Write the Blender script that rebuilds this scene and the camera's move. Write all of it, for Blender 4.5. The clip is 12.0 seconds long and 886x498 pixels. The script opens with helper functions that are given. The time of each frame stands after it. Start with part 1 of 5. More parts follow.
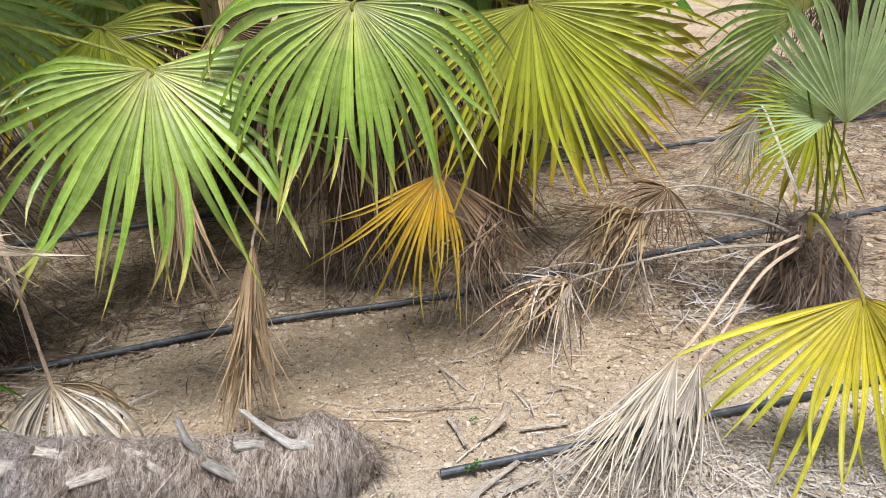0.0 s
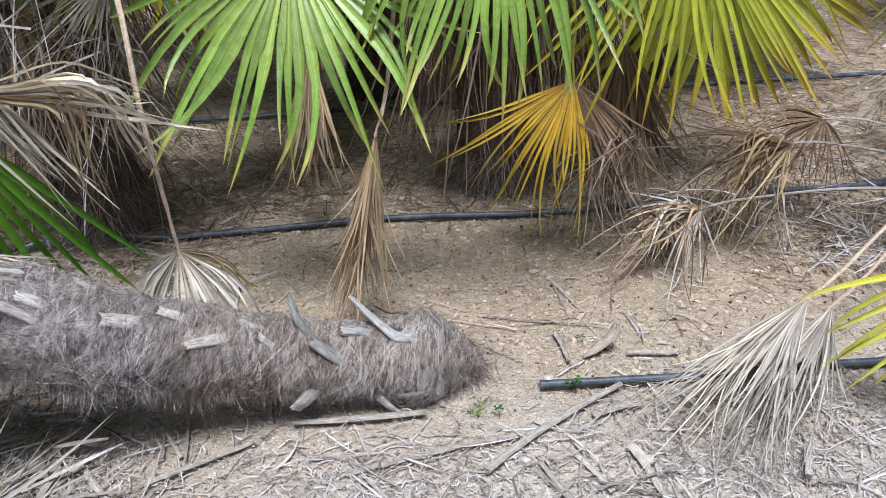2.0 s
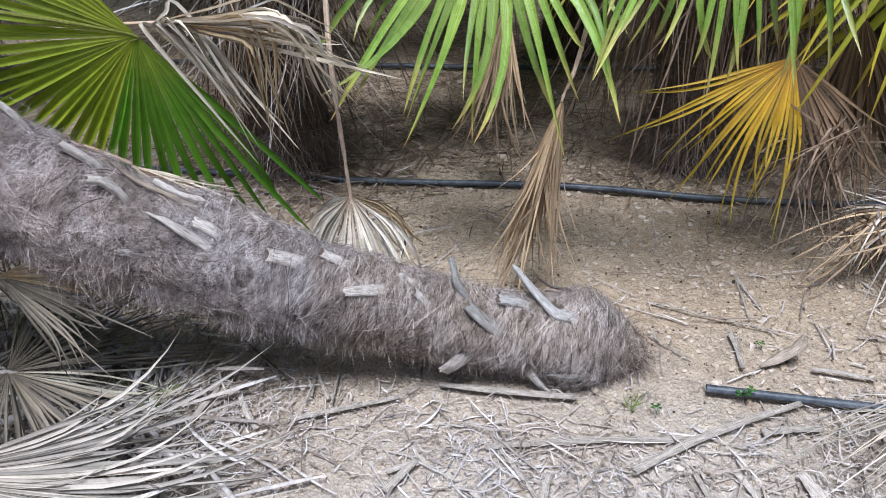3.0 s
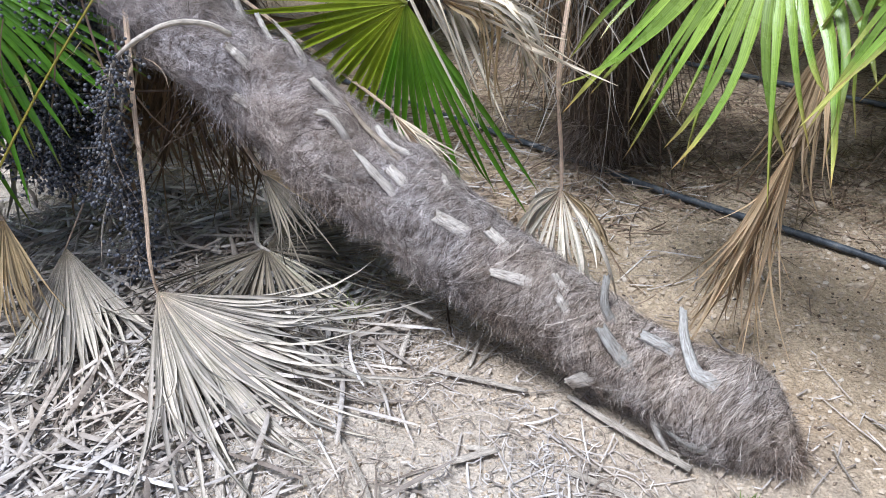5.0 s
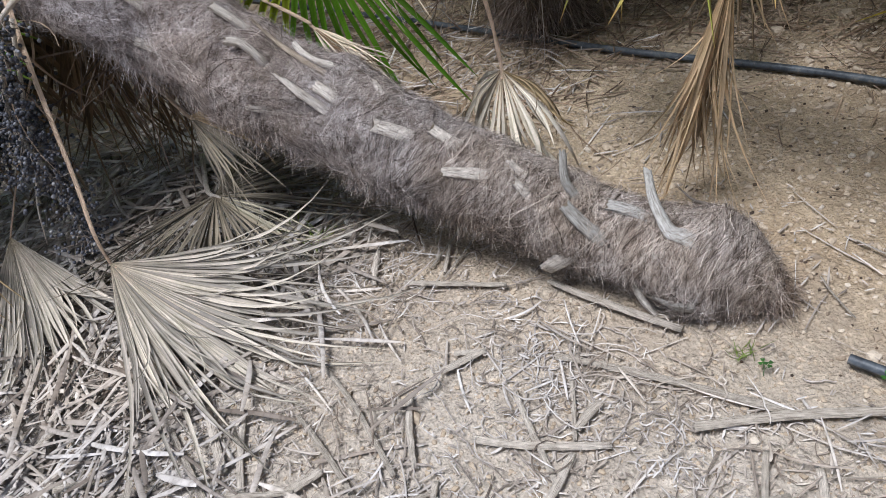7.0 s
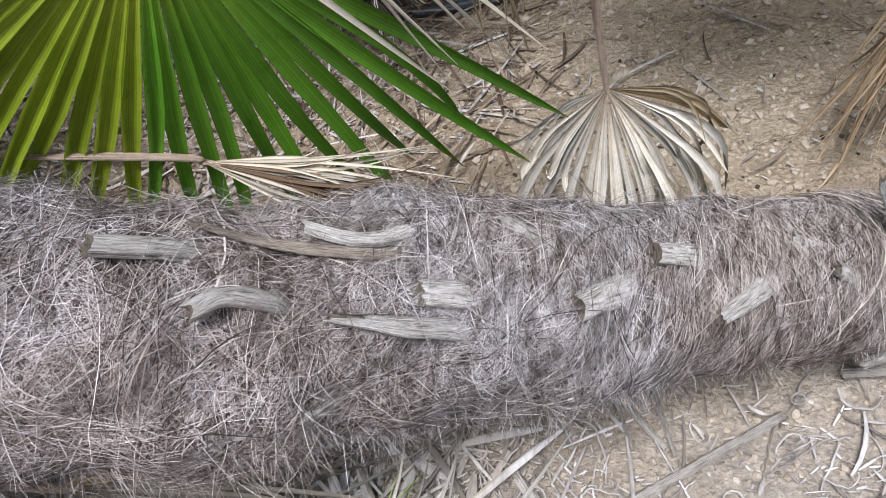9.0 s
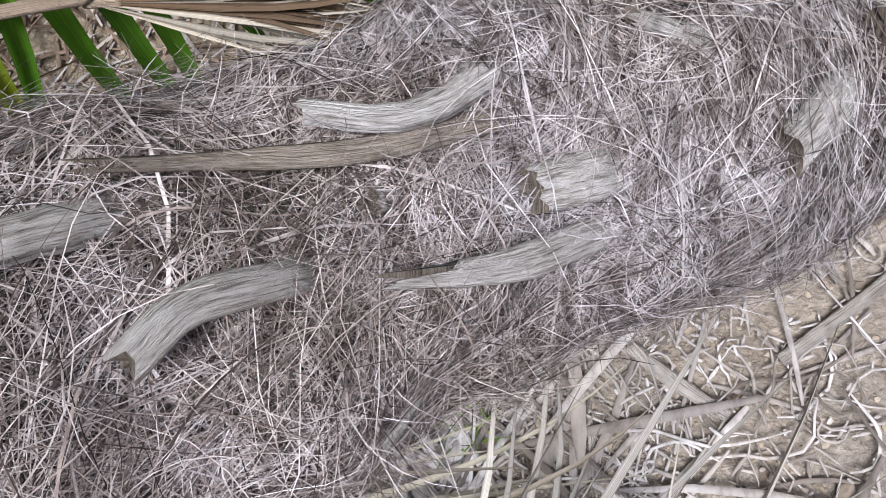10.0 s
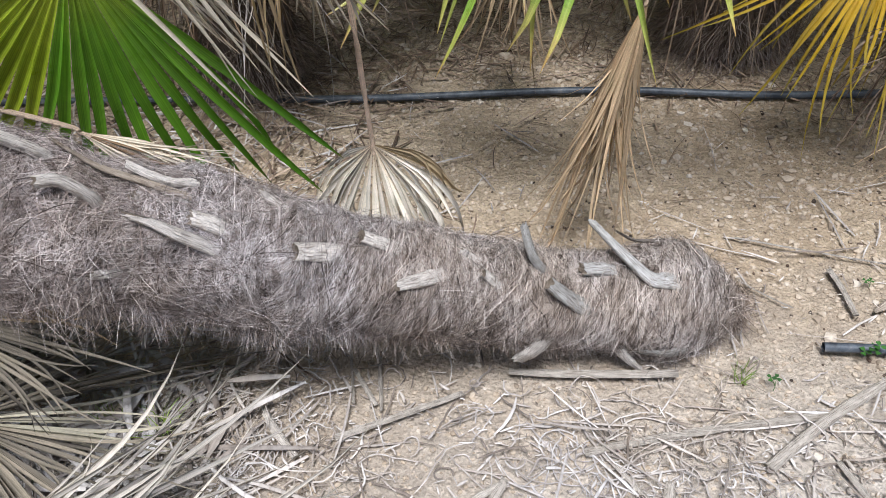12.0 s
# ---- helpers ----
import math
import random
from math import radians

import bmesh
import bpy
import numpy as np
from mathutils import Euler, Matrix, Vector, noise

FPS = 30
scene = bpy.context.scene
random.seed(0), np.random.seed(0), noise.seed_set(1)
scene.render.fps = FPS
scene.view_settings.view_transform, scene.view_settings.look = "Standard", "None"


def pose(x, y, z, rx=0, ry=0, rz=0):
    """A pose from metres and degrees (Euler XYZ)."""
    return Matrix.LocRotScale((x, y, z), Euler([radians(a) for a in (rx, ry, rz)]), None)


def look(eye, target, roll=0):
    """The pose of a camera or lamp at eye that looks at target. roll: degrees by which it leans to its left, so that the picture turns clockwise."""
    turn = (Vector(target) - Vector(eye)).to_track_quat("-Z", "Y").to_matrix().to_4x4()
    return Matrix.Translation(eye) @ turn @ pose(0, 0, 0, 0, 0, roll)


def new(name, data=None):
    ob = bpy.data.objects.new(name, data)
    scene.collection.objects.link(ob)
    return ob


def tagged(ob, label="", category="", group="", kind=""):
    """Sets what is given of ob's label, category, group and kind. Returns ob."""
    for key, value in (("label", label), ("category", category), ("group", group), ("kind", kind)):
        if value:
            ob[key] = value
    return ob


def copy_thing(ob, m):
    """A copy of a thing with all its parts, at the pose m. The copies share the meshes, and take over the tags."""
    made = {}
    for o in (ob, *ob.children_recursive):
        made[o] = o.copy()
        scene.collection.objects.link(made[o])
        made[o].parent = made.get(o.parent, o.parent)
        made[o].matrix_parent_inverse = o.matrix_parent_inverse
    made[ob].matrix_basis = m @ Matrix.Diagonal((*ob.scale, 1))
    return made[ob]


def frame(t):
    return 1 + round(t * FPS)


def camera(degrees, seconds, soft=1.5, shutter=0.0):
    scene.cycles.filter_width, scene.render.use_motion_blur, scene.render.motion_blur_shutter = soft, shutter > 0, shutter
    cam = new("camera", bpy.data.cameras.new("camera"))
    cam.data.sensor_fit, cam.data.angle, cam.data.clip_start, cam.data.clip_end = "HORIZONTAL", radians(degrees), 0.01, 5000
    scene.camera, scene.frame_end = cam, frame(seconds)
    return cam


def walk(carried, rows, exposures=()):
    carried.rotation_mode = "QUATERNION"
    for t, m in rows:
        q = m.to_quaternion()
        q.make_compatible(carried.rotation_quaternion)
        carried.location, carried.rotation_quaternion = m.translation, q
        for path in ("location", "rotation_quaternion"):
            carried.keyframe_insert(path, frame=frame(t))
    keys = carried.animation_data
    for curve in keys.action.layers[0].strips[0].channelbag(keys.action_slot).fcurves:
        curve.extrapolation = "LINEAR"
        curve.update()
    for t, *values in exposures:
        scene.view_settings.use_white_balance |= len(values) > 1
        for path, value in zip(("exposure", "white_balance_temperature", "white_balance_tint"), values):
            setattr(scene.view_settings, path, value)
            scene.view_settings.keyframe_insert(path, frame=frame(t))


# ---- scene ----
cam = camera(59.0, 12.0, soft=0.4)
PATH = [
    (0, (-0.057, 0.108, 1.296), (-0.045, 1.917, 0.443), -3.4),
    (0.5, (-0.088, 0.121, 1.283), (-0.104, 1.936, 0.444), -2.6),
    (1, (-0.084, 0.13, 1.272), (-0.147, 1.925, 0.392), -1.1),
    (1.5, (-0.091, 0.13, 1.266), (-0.264, 1.872, 0.3), -0.5),
    (2, (-0.046, 0.13, 1.248), (-0.349, 1.822, 0.226), -2.5),
    (2.5, (-0.039, 0.17, 1.249), (-0.381, 1.807, 0.152), -1.2),
    (3, (-0.066, 0.212, 1.22), (-0.771, 1.731, 0.127), -2.8),
    (3.5, (-0.008, 0.219, 1.232), (-0.958, 1.603, 0.145), -5.6),
    (3.7, (0.038, 0.22, 1.264), (-0.992, 1.513, 0.138), -4.9),
    (5.3, (0.441, 0.62, 1.19), (-1.103, 1.329, 0.135), -4.7),
    (5.5, (0.46, 0.604, 1.179), (-1.067, 1.297, 0.088), -4.5),
    (6, (0.481, 0.625, 1.153), (-0.956, 1.291, -0.069), -13.2),
    (6.5, (0.47, 0.634, 1.151), (-0.93, 1.335, -0.094), -14.7),
    (7, (0.371, 0.674, 1.157), (-1.03, 1.357, -0.096), -17.3),
    (7.5, (0.067, 0.594, 1.155), (-1.184, 1.436, -0.159), -13.5),
    (7.7, (-0.075, 0.548, 1.213), (-1.207, 1.486, -0.142), -11.0),
    (9.3, (-0.918, 0.951, 0.928), (-1.459, 1.903, -0.746), -27.0),
    (9.5, (-0.953, 0.998, 0.862), (-1.475, 1.824, -0.883), -31.8),
    (10, (-0.994, 1.066, 0.819), (-1.537, 1.605, -1.03), -46.1),
    (10.5, (-0.998, 1.074, 0.841), (-1.529, 1.616, -1.009), -43.2),
    (11, (-0.858, 0.978, 1.001), (-1.236, 1.68, -0.833), -26.5),
    (11.5, (-0.633, 0.75, 1.131), (-1.042, 1.825, -0.505), -11.3),
    (12, (-0.454, 0.507, 1.162), (-0.914, 1.89, -0.208), -3.5),
]
walk(cam, [(t, look(eye, target, roll)) for t, eye, target, roll in PATH], exposures=[(0.0, 0.70, 6050, 10), (0.5, 0.57, 5950, 10), (1.5, 0.54, 5620, 10), (2.5, 0.55, 5350, 11), (3.0, 0.55, 5350, 12), (5.5, 0.74, 5500, 10), (6.0, 0.44, 5620, 10), (6.5, 0.37, 5720, 10), (7.0, 0.34, 5720, 10), (7.5, 0.28, 5720, 10), (9.5, 0.57, 5500, 12), (10.0, 0.47, 5550, 13), (10.5, 0.50, 5550, 13), (11.0, 0.68, 5600, 11), (11.5, 0.66, 5650, 10), (12.0, 0.60, 5680, 10)])

# ---- world, sun, exposure ----
world = bpy.data.worlds.new("sky")
scene.world = world
world.use_nodes = True
SUN_UP, SUN_ROUND = 72.0, 168.0
sky = world.node_tree.nodes.new("ShaderNodeTexSky")
sky.sky_type = "NISHITA"
sky.sun_disc = False
sky.sun_elevation = radians(SUN_UP)
sky.sun_rotation = radians(SUN_ROUND)
sky.air_density, sky.dust_density, sky.ozone_density = 1.0, 4.0, 1.0
ground_light = world.node_tree.nodes["Background"]
ground_light.inputs["Strength"].default_value = 0.062
world.node_tree.links.new(sky.outputs["Color"], ground_light.inputs["Color"])
sun = new("sun", bpy.data.lights.new("sun", "SUN"))
sun.data.energy, sun.data.angle, sun.data.color = 3.85, radians(22), (1.0, 0.965, 0.92)
sun.matrix_world = look((2.0 * math.sin(radians(SUN_ROUND)), 2.0 * math.cos(radians(SUN_ROUND)), 2.0 * math.tan(radians(SUN_UP))), (0, 0, 0))


# ---- materials ----
class Nodes:
    """A small hand for node materials."""

    def __init__(self, name):
        self.mat = bpy.data.materials.new(name)
        self.mat.use_nodes = True
        self.tree = self.mat.node_tree
        self.bsdf = self.tree.nodes["Principled BSDF"]
        self.out = self.tree.nodes["Material Output"]

    def add(self, kind, values=(), **links):
        node = self.tree.nodes.new(kind)
        for key, value in dict(values).items():
            node.inputs[key].default_value = value
        for key, source in links.items():
            self.tree.links.new(source, node.inputs[key.replace("_", " ")])
        return node

    def link(self, a, b):
        self.tree.links.new(a, b)

    def ramp(self, source, *stops):
        node = self.tree.nodes.new("ShaderNodeValToRGB")
        band = node.color_ramp.elements
        while len(band) < len(stops):
            band.new(0.5)
        for element, (at, colour) in zip(band, stops):
            element.position = at
            element.color = (*colour, 1) if len(colour) == 3 else colour
        self.link(source, node.inputs["Fac"])
        return node.outputs["Color"]

    def blend(self, how, amount, a, b):
        node = self.tree.nodes.new("ShaderNodeMix")
        node.data_type, node.blend_type = "RGBA", how
        for socket, value in ((node.inputs[0], amount), (node.inputs[6], a), (node.inputs[7], b)):
            if isinstance(value, (int, float)):
                socket.default_value = value
            elif isinstance(value, tuple):
                socket.default_value = (*value, 1)
            else:
                self.link(value, socket)
        return node.outputs[2]

    def noise(self, vector, scale, detail=4.0, rough=0.6):
        return self.add("ShaderNodeTexNoise", {"Scale": scale, "Detail": detail, "Roughness": rough}, Vector=vector).outputs["Fac"]

    def bump(self, height, strength, distance):
        node = self.add("ShaderNodeBump", {"Strength": strength, "Distance": distance}, Height=height)
        self.link(node.outputs["Normal"], self.bsdf.inputs["Normal"])

    def done(self, colour, rough, gloss=0.5):
        self.link(colour, self.bsdf.inputs["Base Color"])
        self.bsdf.inputs["Roughness"].default_value = rough
        self.bsdf.inputs["Specular IOR Level"].default_value = gloss
        return self.mat


def stretched(n, vector, x, y, z):
    return n.add("ShaderNodeMapping", {"Scale": (x, y, z)}, Vector=vector).outputs["Vector"]


def leaf_material(name, stops, rough=0.45, gloss=0.5, through_light=0.3, spots=0.3, spot=(0.2, 0.12, 0.04), vary=0.35):
    """Blade of a fan leaf: colour runs from hub to tip, fine veins run along it, old spots lie over it."""
    n = Nodes(name)
    uv = n.add("ShaderNodeTexCoord").outputs["UV"]
    place = n.add("ShaderNodeTexCoord").outputs["Object"]
    chance = n.add("ShaderNodeObjectInfo").outputs["Random"]
    along = n.add("ShaderNodeSeparateXYZ", Vector=uv)
    drift = n.noise(place, 9.0, 3.0)
    shift = n.add("ShaderNodeMath", {1: 0.35})
    shift.operation = "MULTIPLY_ADD"
    n.link(drift, shift.inputs[0])
    n.link(along.outputs["Y"], shift.inputs[2])
    low = n.add("ShaderNodeMath", {1: 0.175})
    low.operation = "SUBTRACT"
    n.link(shift.outputs[0], low.inputs[0])
    base = n.ramp(low.outputs[0], *stops)
    veins = n.noise(stretched(n, uv, 14, 0.7, 1), 2.0, 5.0, 0.7)
    base = n.blend("MULTIPLY", 0.55, base, n.ramp(veins, (0.3, (0.62, 0.62, 0.6)), (0.7, (1.2, 1.2, 1.15))))
    ridge = n.ramp(along.outputs["X"], (0.0, (0.70, 0.72, 0.6)), (0.10, (1.0, 1.0, 1.0)), (0.42, (0.92, 0.92, 0.88)), (0.50, (1.34, 1.3, 1.25)), (0.58, (0.88, 0.88, 0.84)), (0.90, (0.98, 0.98, 0.96)), (1.0, (0.72, 0.74, 0.62)))
    base = n.blend("MULTIPLY", 0.8, base, ridge)
    blotch = n.noise(stretched(n, place, 1, 1, 1), 26.0, 5.0, 0.7)
    base = n.blend("MULTIPLY", 0.6, base, n.ramp(blotch, (0.32, (0.74, 0.76, 0.7)), (0.62, (1.12, 1.1, 1.12))))
    bands = n.tree.nodes.new("ShaderNodeTexWave")
    bands.inputs["Scale"].default_value, bands.inputs["Distortion"].default_value = 2.6, 1.2
    n.link(stretched(n, uv, 1, 0.05, 1), bands.inputs["Vector"])
    base = n.blend("MULTIPLY", 0.7, base, n.ramp(bands.outputs["Fac"], (0.1, (0.76, 0.78, 0.74)), (0.8, (1.1, 1.09, 1.08))))
    shade = n.ramp(chance, (0.0, (1 - vary,) * 3), (1.0, (1 + vary * 0.7, 1 + vary * 0.65, 1 + vary * 0.5)))
    base = n.blend("MULTIPLY", 1.0, base, shade)
    stain = n.ramp(n.noise(place, 55.0, 6.0, 0.75), (0.60, (0, 0, 0)), (0.72, (1, 1, 1)))
    amount = n.add("ShaderNodeMath", {1: spots})
    amount.operation = "MULTIPLY"
    n.link(stain, amount.inputs[0])
    base = n.blend("MIX", amount.outputs[0], base, spot)
    n.bump(veins, 0.5, 0.0012)
    n.done(base, rough, gloss)
    uneven = n.ramp(blotch, (0.3, (rough * 0.8,) * 3), (0.7, (min(1, rough * 1.5),) * 3))
    n.link(uneven, n.bsdf.inputs["Roughness"])
    if through_light:
        thin = n.add("ShaderNodeBsdfTranslucent", Color=base)
        mix = n.add("ShaderNodeMixShader", {0: through_light})
        n.link(n.bsdf.outputs[0], mix.inputs[1])
        n.link(thin.outputs[0], mix.inputs[2])
        n.link(mix.outputs[0], n.out.inputs["Surface"])
    return n.mat


def fibre_material(name, *stops, rough=0.75, foot=False):
    """Single strands and strips, each of its own shade, with paler and darker patches over the whole."""
    n = Nodes(name)
    place = n.add("ShaderNodeTexCoord").outputs["Object"]
    island = n.add("ShaderNodeNewGeometry").outputs["Random Per Island"]
    base = n.ramp(island, *stops)
    # Dark noise patches stand in for shaded hollows in the fibre.
    patch = n.noise(place, 13.0, 5.0)
    base = n.blend("MULTIPLY", 0.8, base, n.ramp(patch, (0.33, (0.60, 0.57, 0.55)), (0.7, (1.18, 1.16, 1.16))))
    tint = n.noise(place, 3.2, 3.0)
    base = n.blend("MULTIPLY", 1.0, base, n.ramp(tint, (0.40, (1.04, 0.99, 0.93)), (0.58, (0.99, 1.0, 1.03))))
    if foot:
        up = n.add("ShaderNodeSeparateXYZ", Vector=place).outputs["X"]
        span = n.add("ShaderNodeMapRange", {"From Min": -0.95, "From Max": -0.25}, Value=up).outputs["Result"]
        base = n.blend("MULTIPLY", 1.0, base, n.ramp(span, (0.0, (0.98, 0.98, 1.02)), (1.0, (1.02, 1.0, 0.955))))
    # Lock noise paints shaded gaps and bright fringes of fibre locks into the colour.
    lock = n.noise(stretched(n, place, 2.6, 0.8, 0.8), 38.0, 4.0, 0.65)
    base = n.blend("MULTIPLY", 0.9 if foot else 0.45, base, n.ramp(lock, (0.36, (0.36, 0.32, 0.29)), (0.5, (0.97, 0.96, 0.95)), (0.63, (1.22, 1.21, 1.20))))
    return n.done(base, rough, 0.25)


def wood_material(name, pale, dark, rough=0.8, grain=(1, 1, 1), scale=60.0):
    """Weathered leaf base or stalk: long cracks and bleached grain along its length."""
    n = Nodes(name)
    uv = n.add("ShaderNodeTexCoord").outputs["UV"]
    place = n.add("ShaderNodeTexCoord").outputs["Object"]
    chance = n.add("ShaderNodeObjectInfo").outputs["Random"]
    lines = n.noise(stretched(n, uv, 9, 0.9, 1), 3.0, 8.0, 0.75)
    patch = n.noise(place, scale, 5.0)
    cracks = n.noise(stretched(n, uv, 26, 1.1, 1), 2.2, 3.0, 0.6)
    base = n.ramp(lines, (0.35, dark), (0.44, tuple(a * 0.65 + b * 0.35 for a, b in zip(pale, dark))), (0.58, pale))
    base = n.blend("MULTIPLY", 0.6, base, n.ramp(patch, (0.3, (0.6, 0.57, 0.52)), (0.7, (1.15, 1.15, 1.15))))
    base = n.blend("MULTIPLY", 1.0, base, n.ramp(chance, (0, (0.8, 0.79, 0.77)), (1, (1.1, 1.1, 1.1))))
    base = n.blend("MULTIPLY", 0.8, base, n.ramp(cracks, (0.34, (0.22, 0.18, 0.15)), (0.45, (0.95, 0.94, 0.92)), (0.7, (1.2, 1.2, 1.2))))
    n.bump(n.blend("MULTIPLY", 0.8, lines, cracks), 1.0, 0.008)
    return n.done(base, rough, 0.25)


def soil_material():
    n = Nodes("sandy_soil")
    place = n.add("ShaderNodeTexCoord").outputs["Object"]
    large = n.noise(place, 1.3, 5.0)
    middle = n.noise(place, 11.0, 6.0, 0.65)
    fine = n.noise(place, 140.0, 6.0, 0.7)
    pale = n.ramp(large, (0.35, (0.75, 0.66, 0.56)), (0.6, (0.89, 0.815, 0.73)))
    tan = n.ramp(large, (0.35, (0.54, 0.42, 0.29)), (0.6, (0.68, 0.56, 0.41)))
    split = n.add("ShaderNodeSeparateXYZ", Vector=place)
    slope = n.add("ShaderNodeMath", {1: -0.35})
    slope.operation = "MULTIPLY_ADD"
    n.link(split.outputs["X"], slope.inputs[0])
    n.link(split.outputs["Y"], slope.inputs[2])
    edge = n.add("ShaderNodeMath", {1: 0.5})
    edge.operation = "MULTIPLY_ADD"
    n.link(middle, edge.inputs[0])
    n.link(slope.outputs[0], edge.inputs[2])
    # Pale soil in front turns to a darker tan towards the back.
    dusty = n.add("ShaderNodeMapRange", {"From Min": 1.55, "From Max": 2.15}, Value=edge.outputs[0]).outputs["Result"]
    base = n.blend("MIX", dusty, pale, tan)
    base = n.blend("MULTIPLY", 0.65, base, n.ramp(middle, (0.3, (0.68, 0.65, 0.62)), (0.7, (1.2, 1.2, 1.2))))
    base = n.blend("MULTIPLY", 0.65, base, n.ramp(fine, (0.3, (0.6, 0.58, 0.56)), (0.65, (1.2, 1.2, 1.18))))
    # Gaps between crumbs and clods are darkened to stand in for their shade.
    crumbs = n.add("ShaderNodeTexVoronoi", {"Scale": 105.0}, Vector=place)
    base = n.blend("MULTIPLY", 0.6, base, n.ramp(crumbs.outputs["Distance"], (0.0, (1.12, 1.1, 1.08)), (0.5, (0.75, 0.73, 0.7))))
    clods = n.add("ShaderNodeTexVoronoi", {"Scale": 34.0, "Randomness": 1.0}, Vector=place)
    base = n.blend("MULTIPLY", 0.5, base, n.ramp(clods.outputs["Distance"], (0.1, (1.1, 1.09, 1.07)), (0.55, (0.72, 0.69, 0.66))))
    rise = n.blend("MIX", 0.5, middle, fine)
    rise = n.blend("SUBTRACT", 0.4, rise, clods.outputs["Distance"])
    rise = n.blend("SUBTRACT", 0.25, rise, crumbs.outputs["Distance"])
    n.bump(rise, 1.0, 0.025)
    return n.done(base, 0.95, 0.15)


def stone_material():
    n = Nodes("pale_limestone")
    place = n.add("ShaderNodeTexCoord").outputs["Object"]
    island = n.add("ShaderNodeNewGeometry").outputs["Random Per Island"]
    base = n.ramp(island, (0.0, (0.24, 0.19, 0.14)), (0.25, (0.38, 0.305, 0.22)), (0.92, (0.48, 0.395, 0.30)), (1.0, (0.56, 0.49, 0.405)))
    fine = n.noise(place, 220.0, 4.0)
    base = n.blend("MULTIPLY", 0.6, base, n.ramp(fine, (0.3, (0.7, 0.68, 0.65)), (0.7, (1.15, 1.15, 1.15))))
    n.bump(fine, 0.5, 0.002)
    return n.done(base, 0.9, 0.2)


def pipe_material():
    n = Nodes("black_polyethylene")
    place = n.add("ShaderNodeTexCoord").outputs["Object"]
    dust = n.noise(place, 18.0, 7.0, 0.75)
    base = n.ramp(dust, (0.40, (0.022, 0.026, 0.033)), (0.56, (0.075, 0.085, 0.097)), (0.72, (0.22, 0.20, 0.17)))
    n.bump(dust, 0.2, 0.001)
    return n.done(base, 0.5, 0.45)


def berry_material():
    n = Nodes("blue_black_berry")
    place = n.add("ShaderNodeTexCoord").outputs["Object"]
    island = n.add("ShaderNodeNewGeometry").outputs["Random Per Island"]
    base = n.ramp(island, (0.0, (0.018, 0.018, 0.023)), (0.5, (0.052, 0.054, 0.068)), (0.88, (0.13, 0.133, 0.15)), (1.0, (0.24, 0.235, 0.23)))
    bloom = n.noise(place, 300.0, 3.0)
    base = n.blend("SCREEN", 0.25, base, n.ramp(bloom, (0.4, (0, 0, 0)), (0.7, (0.17, 0.178, 0.20))))
    return n.done(base, 0.55, 0.4)


GREEN = leaf_material("green_leaf", [(0.0, (0.50, 0.50, 0.17)), (0.25, (0.325, 0.435, 0.085)), (0.75, (0.215, 0.35, 0.05)), (0.93, (0.46, 0.43, 0.11)), (1.0, (0.42, 0.28, 0.10))], rough=0.25, gloss=0.65, through_light=0.2, spots=0.25)
LIME = leaf_material("lime_leaf", [(0.0, (0.53, 0.55, 0.08)), (0.3, (0.46, 0.51, 0.045)), (0.7, (0.46, 0.475, 0.035)), (0.9, (0.55, 0.42, 0.035)), (1.0, (0.48, 0.28, 0.06))], rough=0.33, through_light=0.33, spots=0.35, vary=0.35)
DEEP = leaf_material("deep_green_leaf", [(0.0, (0.42, 0.54, 0.05)), (0.25, (0.215, 0.455, 0.033)), (0.9, (0.155, 0.39, 0.026)), (1.0, (0.25, 0.22, 0.06))], rough=0.30, through_light=0.5, spots=0.2)
BLUE = leaf_material("grey_green_leaf", [(0.0, (0.52, 0.60, 0.28)), (0.3, (0.47, 0.61, 0.30)), (0.9, (0.42, 0.57, 0.25)), (1.0, (0.48, 0.46, 0.15))], rough=0.32, through_light=0.40, spots=0.06, vary=0.2)
OLIVE = leaf_material("olive_green_leaf", [(0.0, (0.50, 0.57, 0.05)), (0.3, (0.41, 0.52, 0.03)), (0.85, (0.38, 0.48, 0.027)), (1.0, (0.34, 0.27, 0.05))], rough=0.31, through_light=0.45, spots=0.2)
GOLD = leaf_material("golden_leaf", [(0.0, (0.50, 0.25, 0.008)), (0.25, (0.66, 0.39, 0.008)), (0.7, (0.62, 0.41, 0.012)), (1.0, (0.45, 0.36, 0.04))], rough=0.45, spots=0.4)
YELLOW = leaf_material("yellow_leaf", [(0.0, (0.30, 0.17, 0.03)), (0.06, (0.50, 0.42, 0.03)), (0.5, (0.58, 0.52, 0.03)), (0.8, (0.50, 0.50, 0.05)), (1.0, (0.42, 0.36, 0.06))], rough=0.35, spots=0.2)
DRY = leaf_material("bleached_dead_leaf", [(0.0, (0.50, 0.42, 0.345)), (0.2, (0.55, 0.487, 0.447)), (0.8, (0.56, 0.511, 0.485)), (1.0, (0.38, 0.345, 0.31))], rough=0.75, gloss=0.2, through_light=0.14, spots=0.45, spot=(0.20, 0.16, 0.13), vary=0.5)
PARCH = leaf_material("parched_dead_leaf", [(0.0, (0.60, 0.49, 0.385)), (0.3, (0.70, 0.615, 0.53)), (0.9, (0.68, 0.605, 0.53)), (1.0, (0.5, 0.42, 0.34))], rough=0.7, gloss=0.25, through_light=0.18, spots=0.35, vary=0.55)
TAN = leaf_material("tan_dead_leaf", [(0.0, (0.52, 0.37, 0.21)), (0.3, (0.60, 0.455, 0.28)), (1.0, (0.48, 0.36, 0.23))], rough=0.7, gloss=0.25, through_light=0.2, spots=0.3, vary=0.45)
